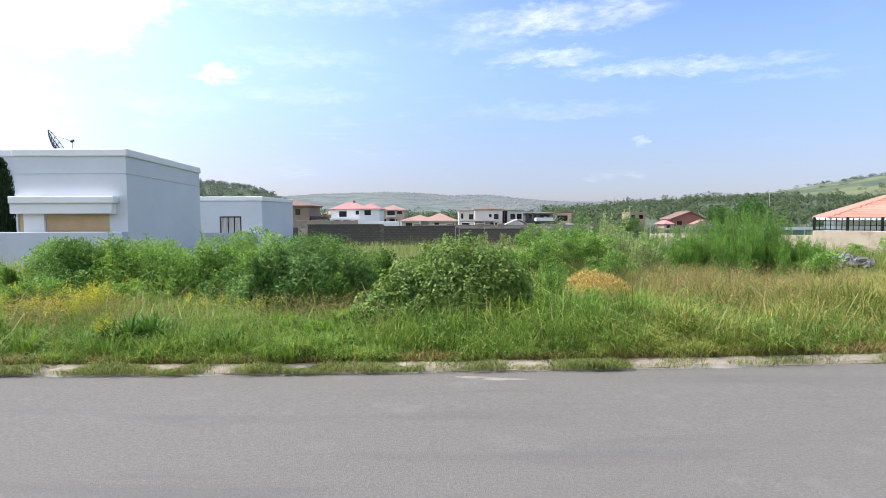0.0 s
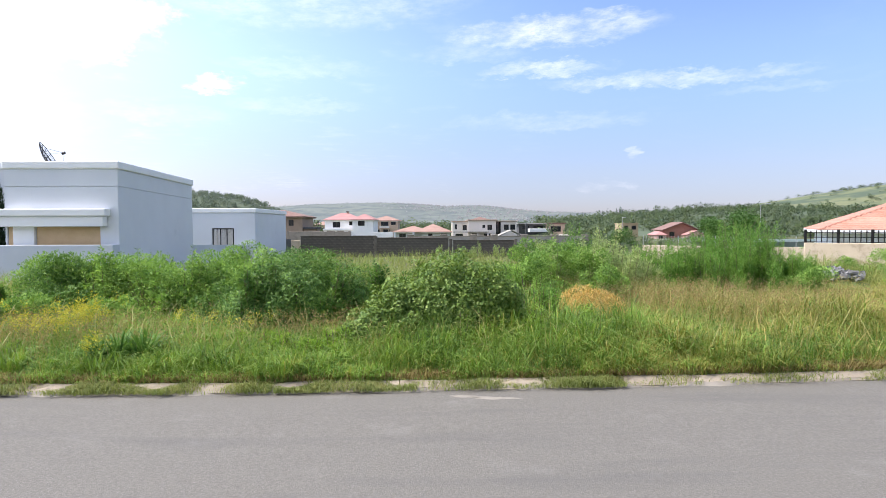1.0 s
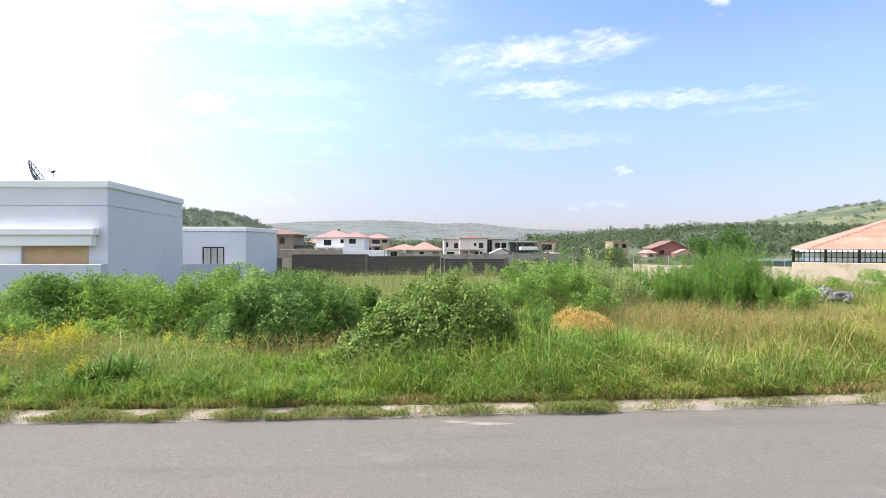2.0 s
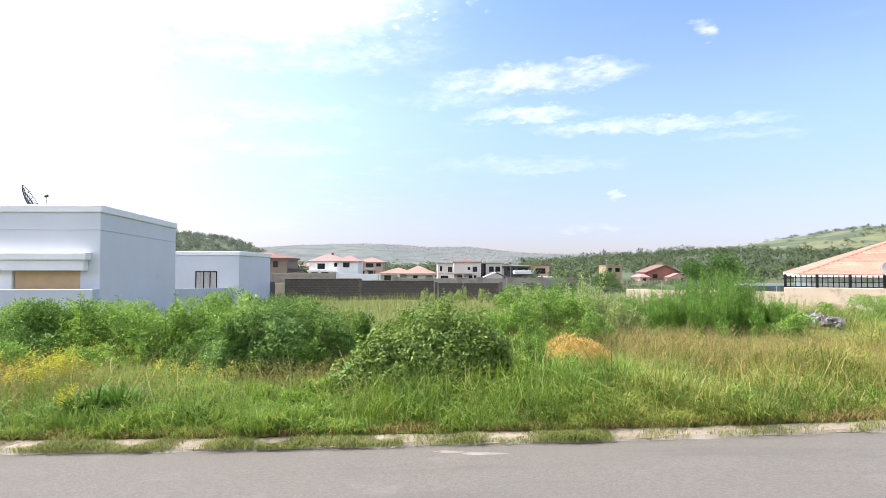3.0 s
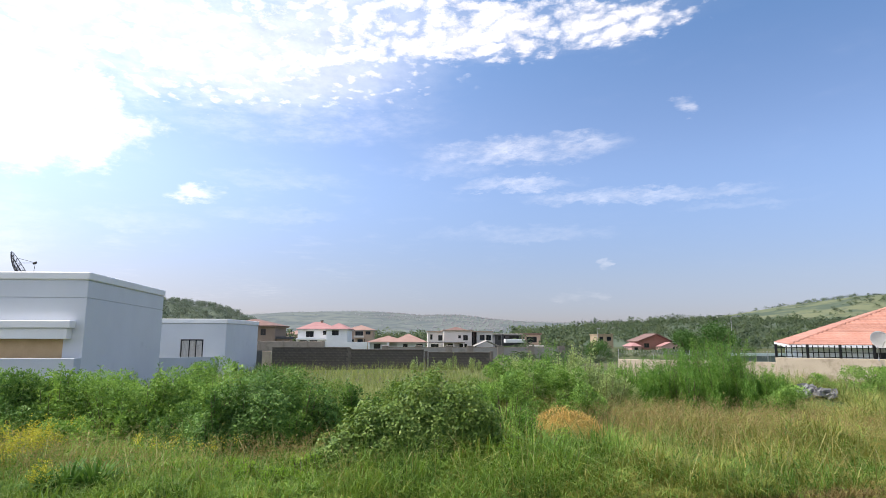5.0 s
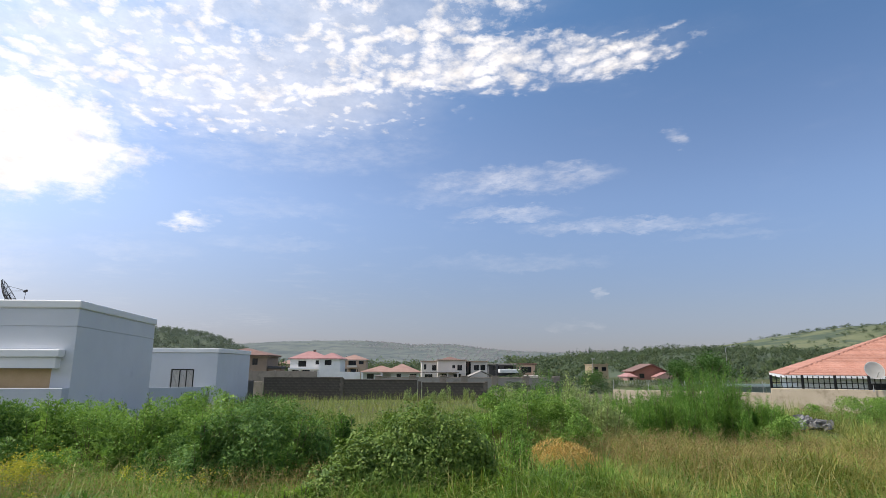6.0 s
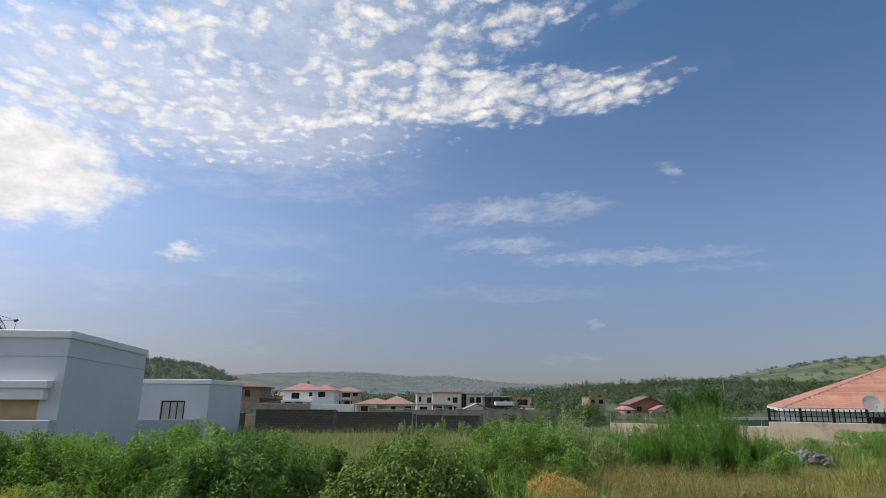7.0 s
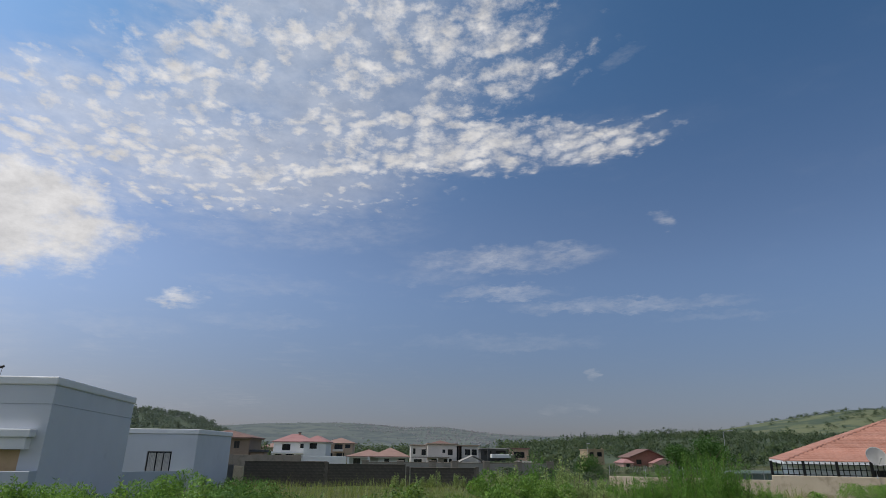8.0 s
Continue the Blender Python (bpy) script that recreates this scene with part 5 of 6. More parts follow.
def build_street_lamp():
    p = thing("street_lamp", (57.0, 100, -1.0), "slim grey street lamp with one arm", "street lamp")
    part("pole", tube(bmesh.new(), [(0, 0, -0.3), (0, 0, 3.5), (0, 0, 6.6)], [0.065, 0.055, 0.045], 8), M_STEEL, p)
    part("arm", tube(bmesh.new(), [(0, 0, 6.5), (0.3, 0, 6.75), (1.0, 0, 6.85)], [0.05, 0.045, 0.04], 6), M_STEEL, p)
    part("lantern", bevelled(box(bmesh.new(), 0.9, 1.75, -0.14, 0.14, 6.78, 6.96), 0.04), M_STEEL, p)
    p = thing("street_lamp", (38.5, 118, -1.2), "short thin grey lamp post among trees", "street lamp")
    part("pole", tube(bmesh.new(), [(0, 0, -0.3), (0, 0, 4.9)], [0.05, 0.035], 8), M_STEEL, p)
    part("lantern", bevelled(box(bmesh.new(), -0.1, 0.6, -0.12, 0.12, 4.85, 5.0), 0.03), M_STEEL, p)


build_dishes()
build_street_lamp()

# ---------------------------------------------------------------- plants


def stems_mesh(bm, count, spread, height, rng, radius=0.012):
    for _ in range(count):
        a, r = rng.uniform(0, 6.28), rng.uniform(0.2, 1.0) * spread
        x, y = r * math.cos(a), r * math.sin(a)
        h = height * rng.uniform(0.6, 0.95)
        tube(bm, [(x * 0.25, y * 0.25, -0.05), (x * 0.6, y * 0.6, h * 0.45), (x, y, h)], [radius, radius * 0.7, radius * 0.25], 4)
    return bm


def leaf_bush(name, at, rx, ry, height, leaves, size, material, label, seed, lumps=14, category="shrub", group="", upright=0.2, slim=0.5, big=1.0):
    """A shrub: stems and a lumpy crown of single leaves with gaps."""
    rng = np.random.default_rng(seed)
    lumps = int(lumps * 1.7)
    x, y = at
    plant = thing(name, (x, y, float(ground_z(x, y)) - 0.02), label, category, group)
    part("woody_base", stems_mesh(bmesh.new(), 12, min(rx, ry) * 0.8, height * 0.8, random.Random(seed)), M_BARK, plant)
    c = rng.uniform(-1, 1, (lumps, 3))
    c[:, 2] = rng.uniform(0.15, 0.82, lumps)
    c[:, :2] *= np.sqrt(np.clip(1.05 - c[:, 2:3] ** 2, 0.1, 1)) * 0.75
    c *= [rx, ry, height]
    lump = rng.uniform(0.17, 0.33, lumps) * min(rx, height * 0.7, ry) * big
    which = rng.choice(lumps, leaves, p=lump**2 / (lump**2).sum())
    out = unit(rng.normal(size=(leaves, 3)))
    pos = c[which] + out * (lump[which] * rng.uniform(0.55, 1.08, leaves) ** 0.6)[:, None]
    pos[:, 2] = np.abs(pos[:, 2])
    face = unit(out * 0.6 + rng.normal(size=(leaves, 3)) * 0.5 + [0, 0, 0.5])
    way = unit(np.cross(face, rng.normal(size=(leaves, 3))) + out * 0.4 + [0, 0, upright])
    side = unit(np.cross(face, way))
    s = size * rng.uniform(0.6, 1.3, leaves)
    v, f = leaf_arrays(pos, way, side, s, s * slim)
    raw_mesh("foliage", v, f, material, plant)
    return plant


def dome_bush(name, at, rx, ry, height, leaves, size, material, label, seed, group="", slim=0.6, droop=0.3, rough=0.16):
    """A dense rounded shrub: stems under an uneven dome of overlapping leaves that face outwards."""
    rng = np.random.default_rng(seed)
    x, y = at
    plant = thing(name, (x, y, float(ground_z(x, y)) - 0.02), label, "shrub", group)
    part("woody_base", stems_mesh(bmesh.new(), 12, min(rx, ry) * 0.7, height * 0.75, random.Random(seed)), M_BARK, plant)
    out = rng.normal(size=(leaves, 3))
    out[:, 2] = np.abs(out[:, 2]) - 0.35
    out = unit(out)
    bumps = wave(out[:, 0] * 3, out[:, 1] * 3 + out[:, 2] * 2.3, 1.7, seed) + 0.7 * wave(out[:, 0] * 7, out[:, 2] * 7 - out[:, 1] * 5, 1.5, seed + 3.0)
    far = (1 + rough * bumps) * (1 - 0.38 * rng.random(leaves) ** 1.5)
    pos = out * far[:, None] * [rx, ry, height * 0.64] + [0, 0, height * 0.36]
    pos[:, 2] = np.abs(pos[:, 2])
    face = unit(out * 0.75 + rng.normal(size=(leaves, 3)) * 0.42 + [0, 0, 0.45])
    way = unit(np.cross(face, rng.normal(size=(leaves, 3))) - [0, 0, droop])
    side = unit(np.cross(face, way))
    s = size * rng.uniform(0.55, 1.35, leaves)
    v, f = leaf_arrays(pos, way, side, s, s * slim)
    raw_mesh("foliage", v, f, material, plant)
    return plant


def plume_bush(name, at, rx, ry, height, stems, material, label, seed, per=70, size=0.09, slim=0.16, category="shrub", group="", lean=0.18, start=0.15, rise=0.55, fluff=0.09):
    """A clump of upright stems, each feathered with narrow leaves that thin out towards its tip."""
    rng = np.random.default_rng(seed)
    x, y = at
    plant = thing(name, (x, y, float(ground_z(x, y)) - 0.02), label, category, group)
    # stems stand in a few bunches, so that gaps stay between them
    bunches = max(4, stems // 14)
    ca, cr = rng.uniform(0, 2 * np.pi, bunches), np.sqrt(rng.random(bunches))
    pick = rng.integers(0, bunches, stems)
    qx = np.cos(ca)[pick] * cr[pick] + rng.normal(0, 0.10, stems)
    qy = np.sin(ca)[pick] * cr[pick] + rng.normal(0, 0.10, stems)
    a, r = np.arctan2(qy, qx), np.minimum(np.hypot(qx, qy), 1.1)
    base = np.stack([qx * rx, qy * ry, 0 * a], -1)
    h = height * (1 - 0.40 * r**2) * rng.uniform(0.58, 1.03, bunches)[pick] * rng.uniform(0.8, 1.05, stems)
    tip = base + np.stack([np.cos(a) * lean * h * r + rng.normal(0, 0.07, stems) * h, np.sin(a) * lean * h * r + rng.normal(0, 0.06, stems) * h, h], -1)
    bm = bmesh.new()
    for b, t in list(zip(base, tip))[:: max(1, stems // 50)]:
        tube(bm, [tuple(b - [0, 0, 0.05]), tuple((b + t) / 2), tuple(t)], [0.010, 0.007, 0.003], 3)
    tagged(part("woody_base", bm, M_BARK, plant), "many thin brown stems", kind="stuff")
    s = rng.uniform(start, 1.0, (stems, per)) ** 0.8
    pos = (base[:, None] + (tip - base)[:, None] * s[..., None]).reshape(-1, 3)
    n = len(pos)
    taper = (1.15 - s.ravel())
    out = unit(rng.normal(size=(n, 3)) * [1, 1, 0.45])
    pos = pos + out * (fluff * height * taper * rng.random(n))[:, None]
    way = unit(out + [0, 0, rise] + rng.normal(size=(n, 3)) * 0.35)
    side = unit(np.cross(way, rng.normal(size=(n, 3))))
    length = size * rng.uniform(0.6, 1.4, n) * (0.5 + taper)
    v, f = leaf_arrays(pos, way, side, length, length * slim + 0.004)
    raw_mesh("foliage", v, f, material, plant)
    return plant


def build_shrubs():
    G = "shrubs on the vacant lot"
    B = "dense dark green broad-leaved shrub in tall grass"
    dome_bush("broadleaf_shrub", (0.45, 10.1), 1.05, 0.85, 1.60, 21000, 0.062, L_BROAD, B, 11, G, 0.6, 0.35, 0.26)
    dome_bush("broadleaf_shrub", (-0.38, 9.7), 0.72, 0.6, 1.28, 11000, 0.060, L_BROAD, B, 12, G, 0.6, 0.35, 0.26)
    dome_bush("broadleaf_shrub", (-0.98, 9.5), 0.52, 0.48, 0.92, 6000, 0.058, L_BROAD, "low grey-green broad-leaved shrub in tall grass", 15, G, 0.6, 0.3, 0.26)
    dome_bush("broadleaf_shrub", (1.1, 9.9), 0.46, 0.5, 1.25, 6000, 0.060, L_BROAD, B, 16, G, 0.6, 0.35, 0.26)
    plume_bush("weed_stalk", (0.15, 9.85), 0.6, 0.5, 1.72, 26, L_BROAD, "upright broad-leaved shoots above the shrub", 10, 46, 0.075, 0.55, group=G, lean=0.3, start=0.5)
    plume_bush("weed_shrub", (1.7, 10.3), 0.5, 0.45, 1.15, 70, L_FEATHER, "soft bright green weed beside the broad-leaved shrub", 18, 80, 0.10, 0.14, group=G, lean=0.3)
    plume_bush("weed_shrub", (1.35, 9.3), 0.45, 0.35, 0.8, 60, L_FEATHER, "soft bright green weed beside the broad-leaved shrub", 19, 70, 0.09, 0.14, group=G, lean=0.4)
    for x, y, r, h, seed in ((-2.15, 8.75, 0.42, 0.55, 85), (-1.55, 9.0, 0.4, 0.6, 86), (-2.8, 9.3, 0.4, 0.55, 87), (1.75, 9.6, 0.5, 0.85, 88), (2.3, 9.9, 0.45, 0.9, 89), (-6.9, 8.7, 0.45, 0.6, 90), (-7.4, 9.2, 0.4, 0.65, 91)):
        plume_bush("soft_weed", (x, y), r, r * 0.7, h, 90, L_SOFT, "low soft lime-green weed in the grass", seed, 36, 0.085, 0.18, category="weed", group=G, lean=0.3, fluff=0.16)
    D = "deep green bushy weed with fine leaves"
    dome_bush("weed_shrub", (-2.75, 11.3), 0.95, 0.8, 1.78, 14000, 0.07, L_DARKWEED, D, 13, G, 0.34, -0.2, 0.2)
    dome_bush("weed_shrub", (-1.95, 11.5), 0.68, 0.6, 1.55, 8000, 0.07, L_DARKWEED, D, 17, G, 0.34, -0.2, 0.2)
    dome_bush("weed_shrub", (-3.5, 11.0), 0.55, 0.5, 1.2, 5000, 0.066, L_DARKWEED, D, 9, G, 0.34, -0.2, 0.22)
    for x, y, h, seed in ((-3.0, 11.2, 1.85, 81), (-2.4, 11.1, 1.9, 82), (-1.9, 11.4, 1.7, 83), (-3.5, 11.1, 1.5, 84)):
        plume_bush("weed_stalk", (x, y), 0.5, 0.42, h, 44, L_DARKWEED, "upright leafy shoots of a deep green weed", seed, 90, 0.10, 0.30, group=G, lean=0.3, start=0.25)
    plume_bush("weed_shrub", (-0.95, 12.3), 0.36, 0.35, 1.85, 70, L_DARKWEED, "narrow upright green weed above the grass", 14, 150, 0.09, 0.34, group=G)
    k = 20
    for x, y, r, h in ((-8.2, 14.6, 1.0, 1.8), (-8.9, 14.2, 0.75, 1.8), (-8.5, 12.9, 0.75, 1.6), (-8.7, 13.9, 1.2, 1.75), (-9.0, 13.4, 1.2, 1.5), (-8.2, 12.7, 1.1, 1.4), (-7.3, 13.5, 1.2, 1.58), (-6.4, 13.0, 1.2, 1.52), (-5.5, 13.4, 1.2, 1.6), (-4.7, 13.0, 1.2, 1.55), (-3.9, 13.3, 1.1, 1.5), (-9.2, 14.9, 1.0, 1.35), (-5.2, 15.2, 1.3, 1.68), (-7.6, 15.4, 1.4, 1.68), (-3.6, 15.2, 1.2, 1.6), (-6.6, 11.8, 0.9, 1.0), (-8.3, 11.5, 0.9, 0.9), (-4.4, 11.9, 0.8, 0.95)):
        kind, h = k % 3, h * (0.84 + 0.06 * ((k * 7) % 5))
        leaf_bush("weed_thicket", (x, y), r, r * 0.8, h, 7400, 0.068, (L_WEED, L_DARKWEED, L_WEED)[kind], ("leafy bright green weed thicket", "darker green fine-leaved weed thicket", "leafy bright green weed thicket")[kind], k, 13, group=G, upright=0.35, slim=(0.42, 0.34, 0.5)[kind], big=1.3)
        k += 1
    for x, y, r, h in ((-1.8, 15.5, 0.7, 1.15), (0.3, 14.0, 0.6, 1.1), (1.2, 16.0, 0.8, 1.2), (-0.6, 17.5, 0.8, 1.1), (-2.6, 18.5, 0.9, 1.2), (2.0, 19.5, 0.9, 1.2), (-5.0, 19.0, 1.0, 1.3), (0.5, 21.5, 1.0, 1.2), (-1.6, 13.6, 0.6, 1.3)):
        leaf_bush("weed_clump", (x, y), r, r * 0.8, h, 2800, 0.07, L_LOWWEED, "olive leafy weed clump in the seeding grass", k, 9, group=G, upright=0.5, slim=0.35, big=1.2)
        k += 1
    for x, y, r, h in ((2.2, 13.2, 0.85, 1.75), (3.0, 14.4, 0.95, 2.1), (3.9, 13.6, 0.8, 1.85), (2.6, 15.6, 0.9, 2.0)):
        leaf_bush("weed_thicket", (x, y), r, r * 0.8, h, 8000, 0.064, L_WEED, "yellow-green leafy weed beside taller shrubs", k, 11, group=G, upright=0.4, slim=0.42, big=1.3)
        k += 1
    for x, y, r, h in ((4.2, 15.4, 0.95, 2.45), (5.2, 15.0, 0.8, 1.85), (3.4, 16.0, 0.9, 2.3), (4.5, 14.2, 0.8, 1.95)):
        plume_bush("willowy_shrub", (x, y), r, r * 0.8, h, 120, L_PALE, "pale willow-leaved shrub with upright stems", k, 110, 0.10, 0.18, group=G)
        k += 1
    for x, y, r, h in ((6.0, 15.4, 0.8, 1.7), (6.8, 15.6, 0.9, 2.0), (7.3, 15.0, 0.75, 1.95), (7.9, 15.3, 0.75, 2.2), (8.5, 15.2, 0.7, 2.25), (6.5, 16.8, 0.9, 2.15), (7.6, 16.0, 0.85, 2.35), (8.2, 16.4, 0.8, 2.75), (8.85, 16.0, 0.75, 2.6), (9.4, 15.7, 0.7, 2.2), (10.0, 15.9, 0.65, 1.8), (5.9, 17.2, 0.7, 1.75), (5.0, 16.6, 0.75, 2.15), (4.1, 17.0, 0.7, 2.3)):
        plume_bush("feathery_shrub", (x, y), r, r * 0.8, h, 150, L_FEATHER, "tall feathery bright green shrub", k, 96, 0.10, 0.095, group=G, lean=0.08, rise=1.25, fluff=0.055)
        k += 1
    for x, y, r, h in ((10.2, 15.6, 0.8, 1.2), (9.6, 14.4, 0.8, 1.2), (16.0, 20.6, 1.1, 1.5), (17.4, 21.2, 1.0, 1.5), (18.8, 22, 0.9, 1.45), (15.0, 20.9, 0.8, 1.2)):
        leaf_bush("weed_thicket", (x, y), r, r * 0.8, h, 5500, 0.06, L_WEED, "low leafy green weed near the rubble", k, 14, group=G, upright=0.5, slim=0.4)
        k += 1
    for x, y, h in ((-9.3, 12.9, 1.75), (-8.3, 13.4, 1.8), (-7.4, 12.9, 1.85), (-6.7, 13.3, 1.9), (-5.6, 12.8, 1.85), (-4.9, 13.4, 1.85), (-4.1, 12.8, 1.75), (-6.1, 12.3, 1.6), (-3.3, 12.6, 1.6)):
        plume_bush("weed_stalk", (x, y), 0.45, 0.35, h, 16, L_WEED, "upright leafy sprig above the thicket", k, 60, 0.13, 0.30, group=G, start=0.4)
        k += 1
    dome_bush("dry_bush", (2.9, 10.9), 0.78, 0.55, 0.98, 9500, 0.10, L_ORANGE, "dead orange-brown bush among grass", 60, G, 0.10, -0.5, 0.10)
    # taller weeds against the house wall
    for x, y, h in ((-10.2, 19.5, 1.5), (-11.0, 24.5, 1.5), (-9.8, 27.5, 1.3), (-10.9, 32.0, 1.5), (-10.4, 35.5, 1.2), (2.0, 42.0, 1.6), (3.2, 41.5, 1.5), (0.2, 42.5, 1.2), (4.4, 41.5, 1.3)):
        plume_bush("weed_stalk", (x, y), 0.5, 0.4, h, 26, L_PALE if x > 0 else L_DARKWEED, "thin tall weed before a wall", k, 60, 0.10, 0.2, group=G)
        k += 1


def build_strap_plant(at, height, seed):
    """A clump of broad, arching, strap-shaped leaves."""
    rng = np.random.default_rng(seed)
    x, y = at
    plant = thing("strap_leaved_plant", (x, y, float(ground_z(x, y)) - 0.02), "dark green clump of broad arching strap leaves", "plant")
    n = 90
    a = rng.uniform(0, 6.28, n)
    base = np.stack([np.cos(a) * 0.10, np.sin(a) * 0.10, 0 * a], -1) * rng.random(n)[:, None]
    lean = rng.uniform(0.3, 1.15, n)
    h = height * rng.uniform(0.6, 1.05, n)
    out = np.stack([np.cos(a), np.sin(a), 0 * a], -1)
    side = np.stack([-np.sin(a), np.cos(a), 0 * a], -1)
    rows = []
    for q in (0.0, 0.3, 0.6, 0.85, 1.0):
        w = 0.036 * (0.5 + 2.0 * q * (1 - q)) * (1 - q**6) + 0.001
        mid = base + out * (lean * h * q**1.8 * 0.8)[:, None] + np.array([0, 0, 1.0]) * (h * (q - 0.42 * lean * q**3))[:, None]
        rows.append((mid - side * w / 2, mid + side * w / 2))
    v = np.stack([p for row in rows for p in row], 1).reshape(-1, 3)
    k = np.arange(n)[:, None] * 10
    f = np.concatenate([np.stack([k + [2 * i, 2 * i + 1, 2 * i + 3], k + [2 * i, 2 * i + 3, 2 * i + 2]], 1).reshape(-1, 3) for i in range(4)])
    raw_mesh("leaves", v, f, L_STRAP, plant)


build_strap_plant((-4.75, 8.55), 0.78, 71)
build_strap_plant((-4.4, 8.6), 0.82, 72)
build_strap_plant((-5.0, 8.6), 0.68, 75)
build_strap_plant((-3.2, 8.35), 0.5, 73)
build_strap_plant((4.2, 9.3), 0.7, 74)


def build_trees():
    t = thing("cypress", (-17.05, 22.15, -0.1), "narrow dark green cypress by the house", "tree")
    part("trunk", tube(bmesh.new(), [(0, 0, 0), (0, 0, 2.2), (0, 0, 3.9)], [0.10, 0.07, 0.02], 8), M_BARK, t)
    rng = np.random.default_rng(50)
    n = 9000
    h = rng.uniform(0.03, 1, n)
    r = 0.74 * (1 - h) ** 0.5 * (0.75 + 0.35 * np.sin(h * 40 + rng.integers(0, 7, n))) * np.sqrt(rng.random(n))
    a = rng.uniform(0, 6.28, n)
    pos = np.stack([r * np.cos(a), r * np.sin(a), 0.2 + h * 4.15], -1)
    way = unit(np.stack([np.cos(a) * 0.4, np.sin(a) * 0.4, 1 + 0 * a], -1) + rng.normal(size=(n, 3)) * 0.2)
    v, f = leaf_arrays(pos, way, unit(np.cross(way, rng.normal(size=(n, 3)))), 0.16, 0.05)
    raw_mesh("crown", v, f, L_CYPRESS, t)
    for x, y, h, w, seed in ((33.3, 62, 4.5, 1.15, 51), (31.2, 64, 3.8, 1.1, 52), (36.0, 66, 4.0, 1.05, 53), (22.5, 70, 2.6, 1.2, 54)):
        t = thing("tree", (x, y, float(ground_z(x, y)) - 0.1), "round dark green garden tree behind the walls", "tree", "garden trees")
        bm = tube(bmesh.new(), [(0, 0, 0), (0.05, 0, h * 0.3), (0, 0.05, h * 0.6)], [0.16, 0.12, 0.05], 8)
        for k in range(7):
            a = k * 0.9
            tube(bm, [(0.03, 0, h * 0.25), (math.cos(a) * h * 0.18, math.sin(a) * h * 0.18, h * 0.5), (math.cos(a) * h * 0.36, math.sin(a) * h * 0.36, h * 0.75)], [0.06, 0.04, 0.015], 5)
        part("trunk", bm, M_BARK, t)
        rng = np.random.default_rng(seed)
        v, f = crown_arrays(3500, rng)
        c = v.reshape(-1, 4, 3)
        mid = c.mean(1, keepdims=True)
        v = (mid * [h * 1.25 * w, h * 1.25 * w, h] + (c - mid) * h * 0.55).reshape(-1, 3)
        raw_mesh("crown", v, f, L_TREE, t)


def spots_on(n, y0, y1, rng, power=1.0, wide=0.86, extra=2.0):
    """Spots over the lot, thinner with distance."""
    q = rng.random(n)
    y = 1.0 / ((1 - q) / y0**power + q / y1**power) ** (1 / power)
    x = rng.uniform(-1, 1, n) * (y * wide + extra)
    return x, y


def free_of_buildings(x, y):
    return (y > kerb_y(x) + 0.21 + 0.08 * wave(x, y, 4.0, 9.0)) & ~((x < -11.7) & (y > 21.0)) & ~((y > 31.6 - 0.51 * (x - 20.55)) & (x > 10.0)) & (y < 60) & ((x - 12.7) ** 2 + (y - 17.6) ** 2 > 1.1)


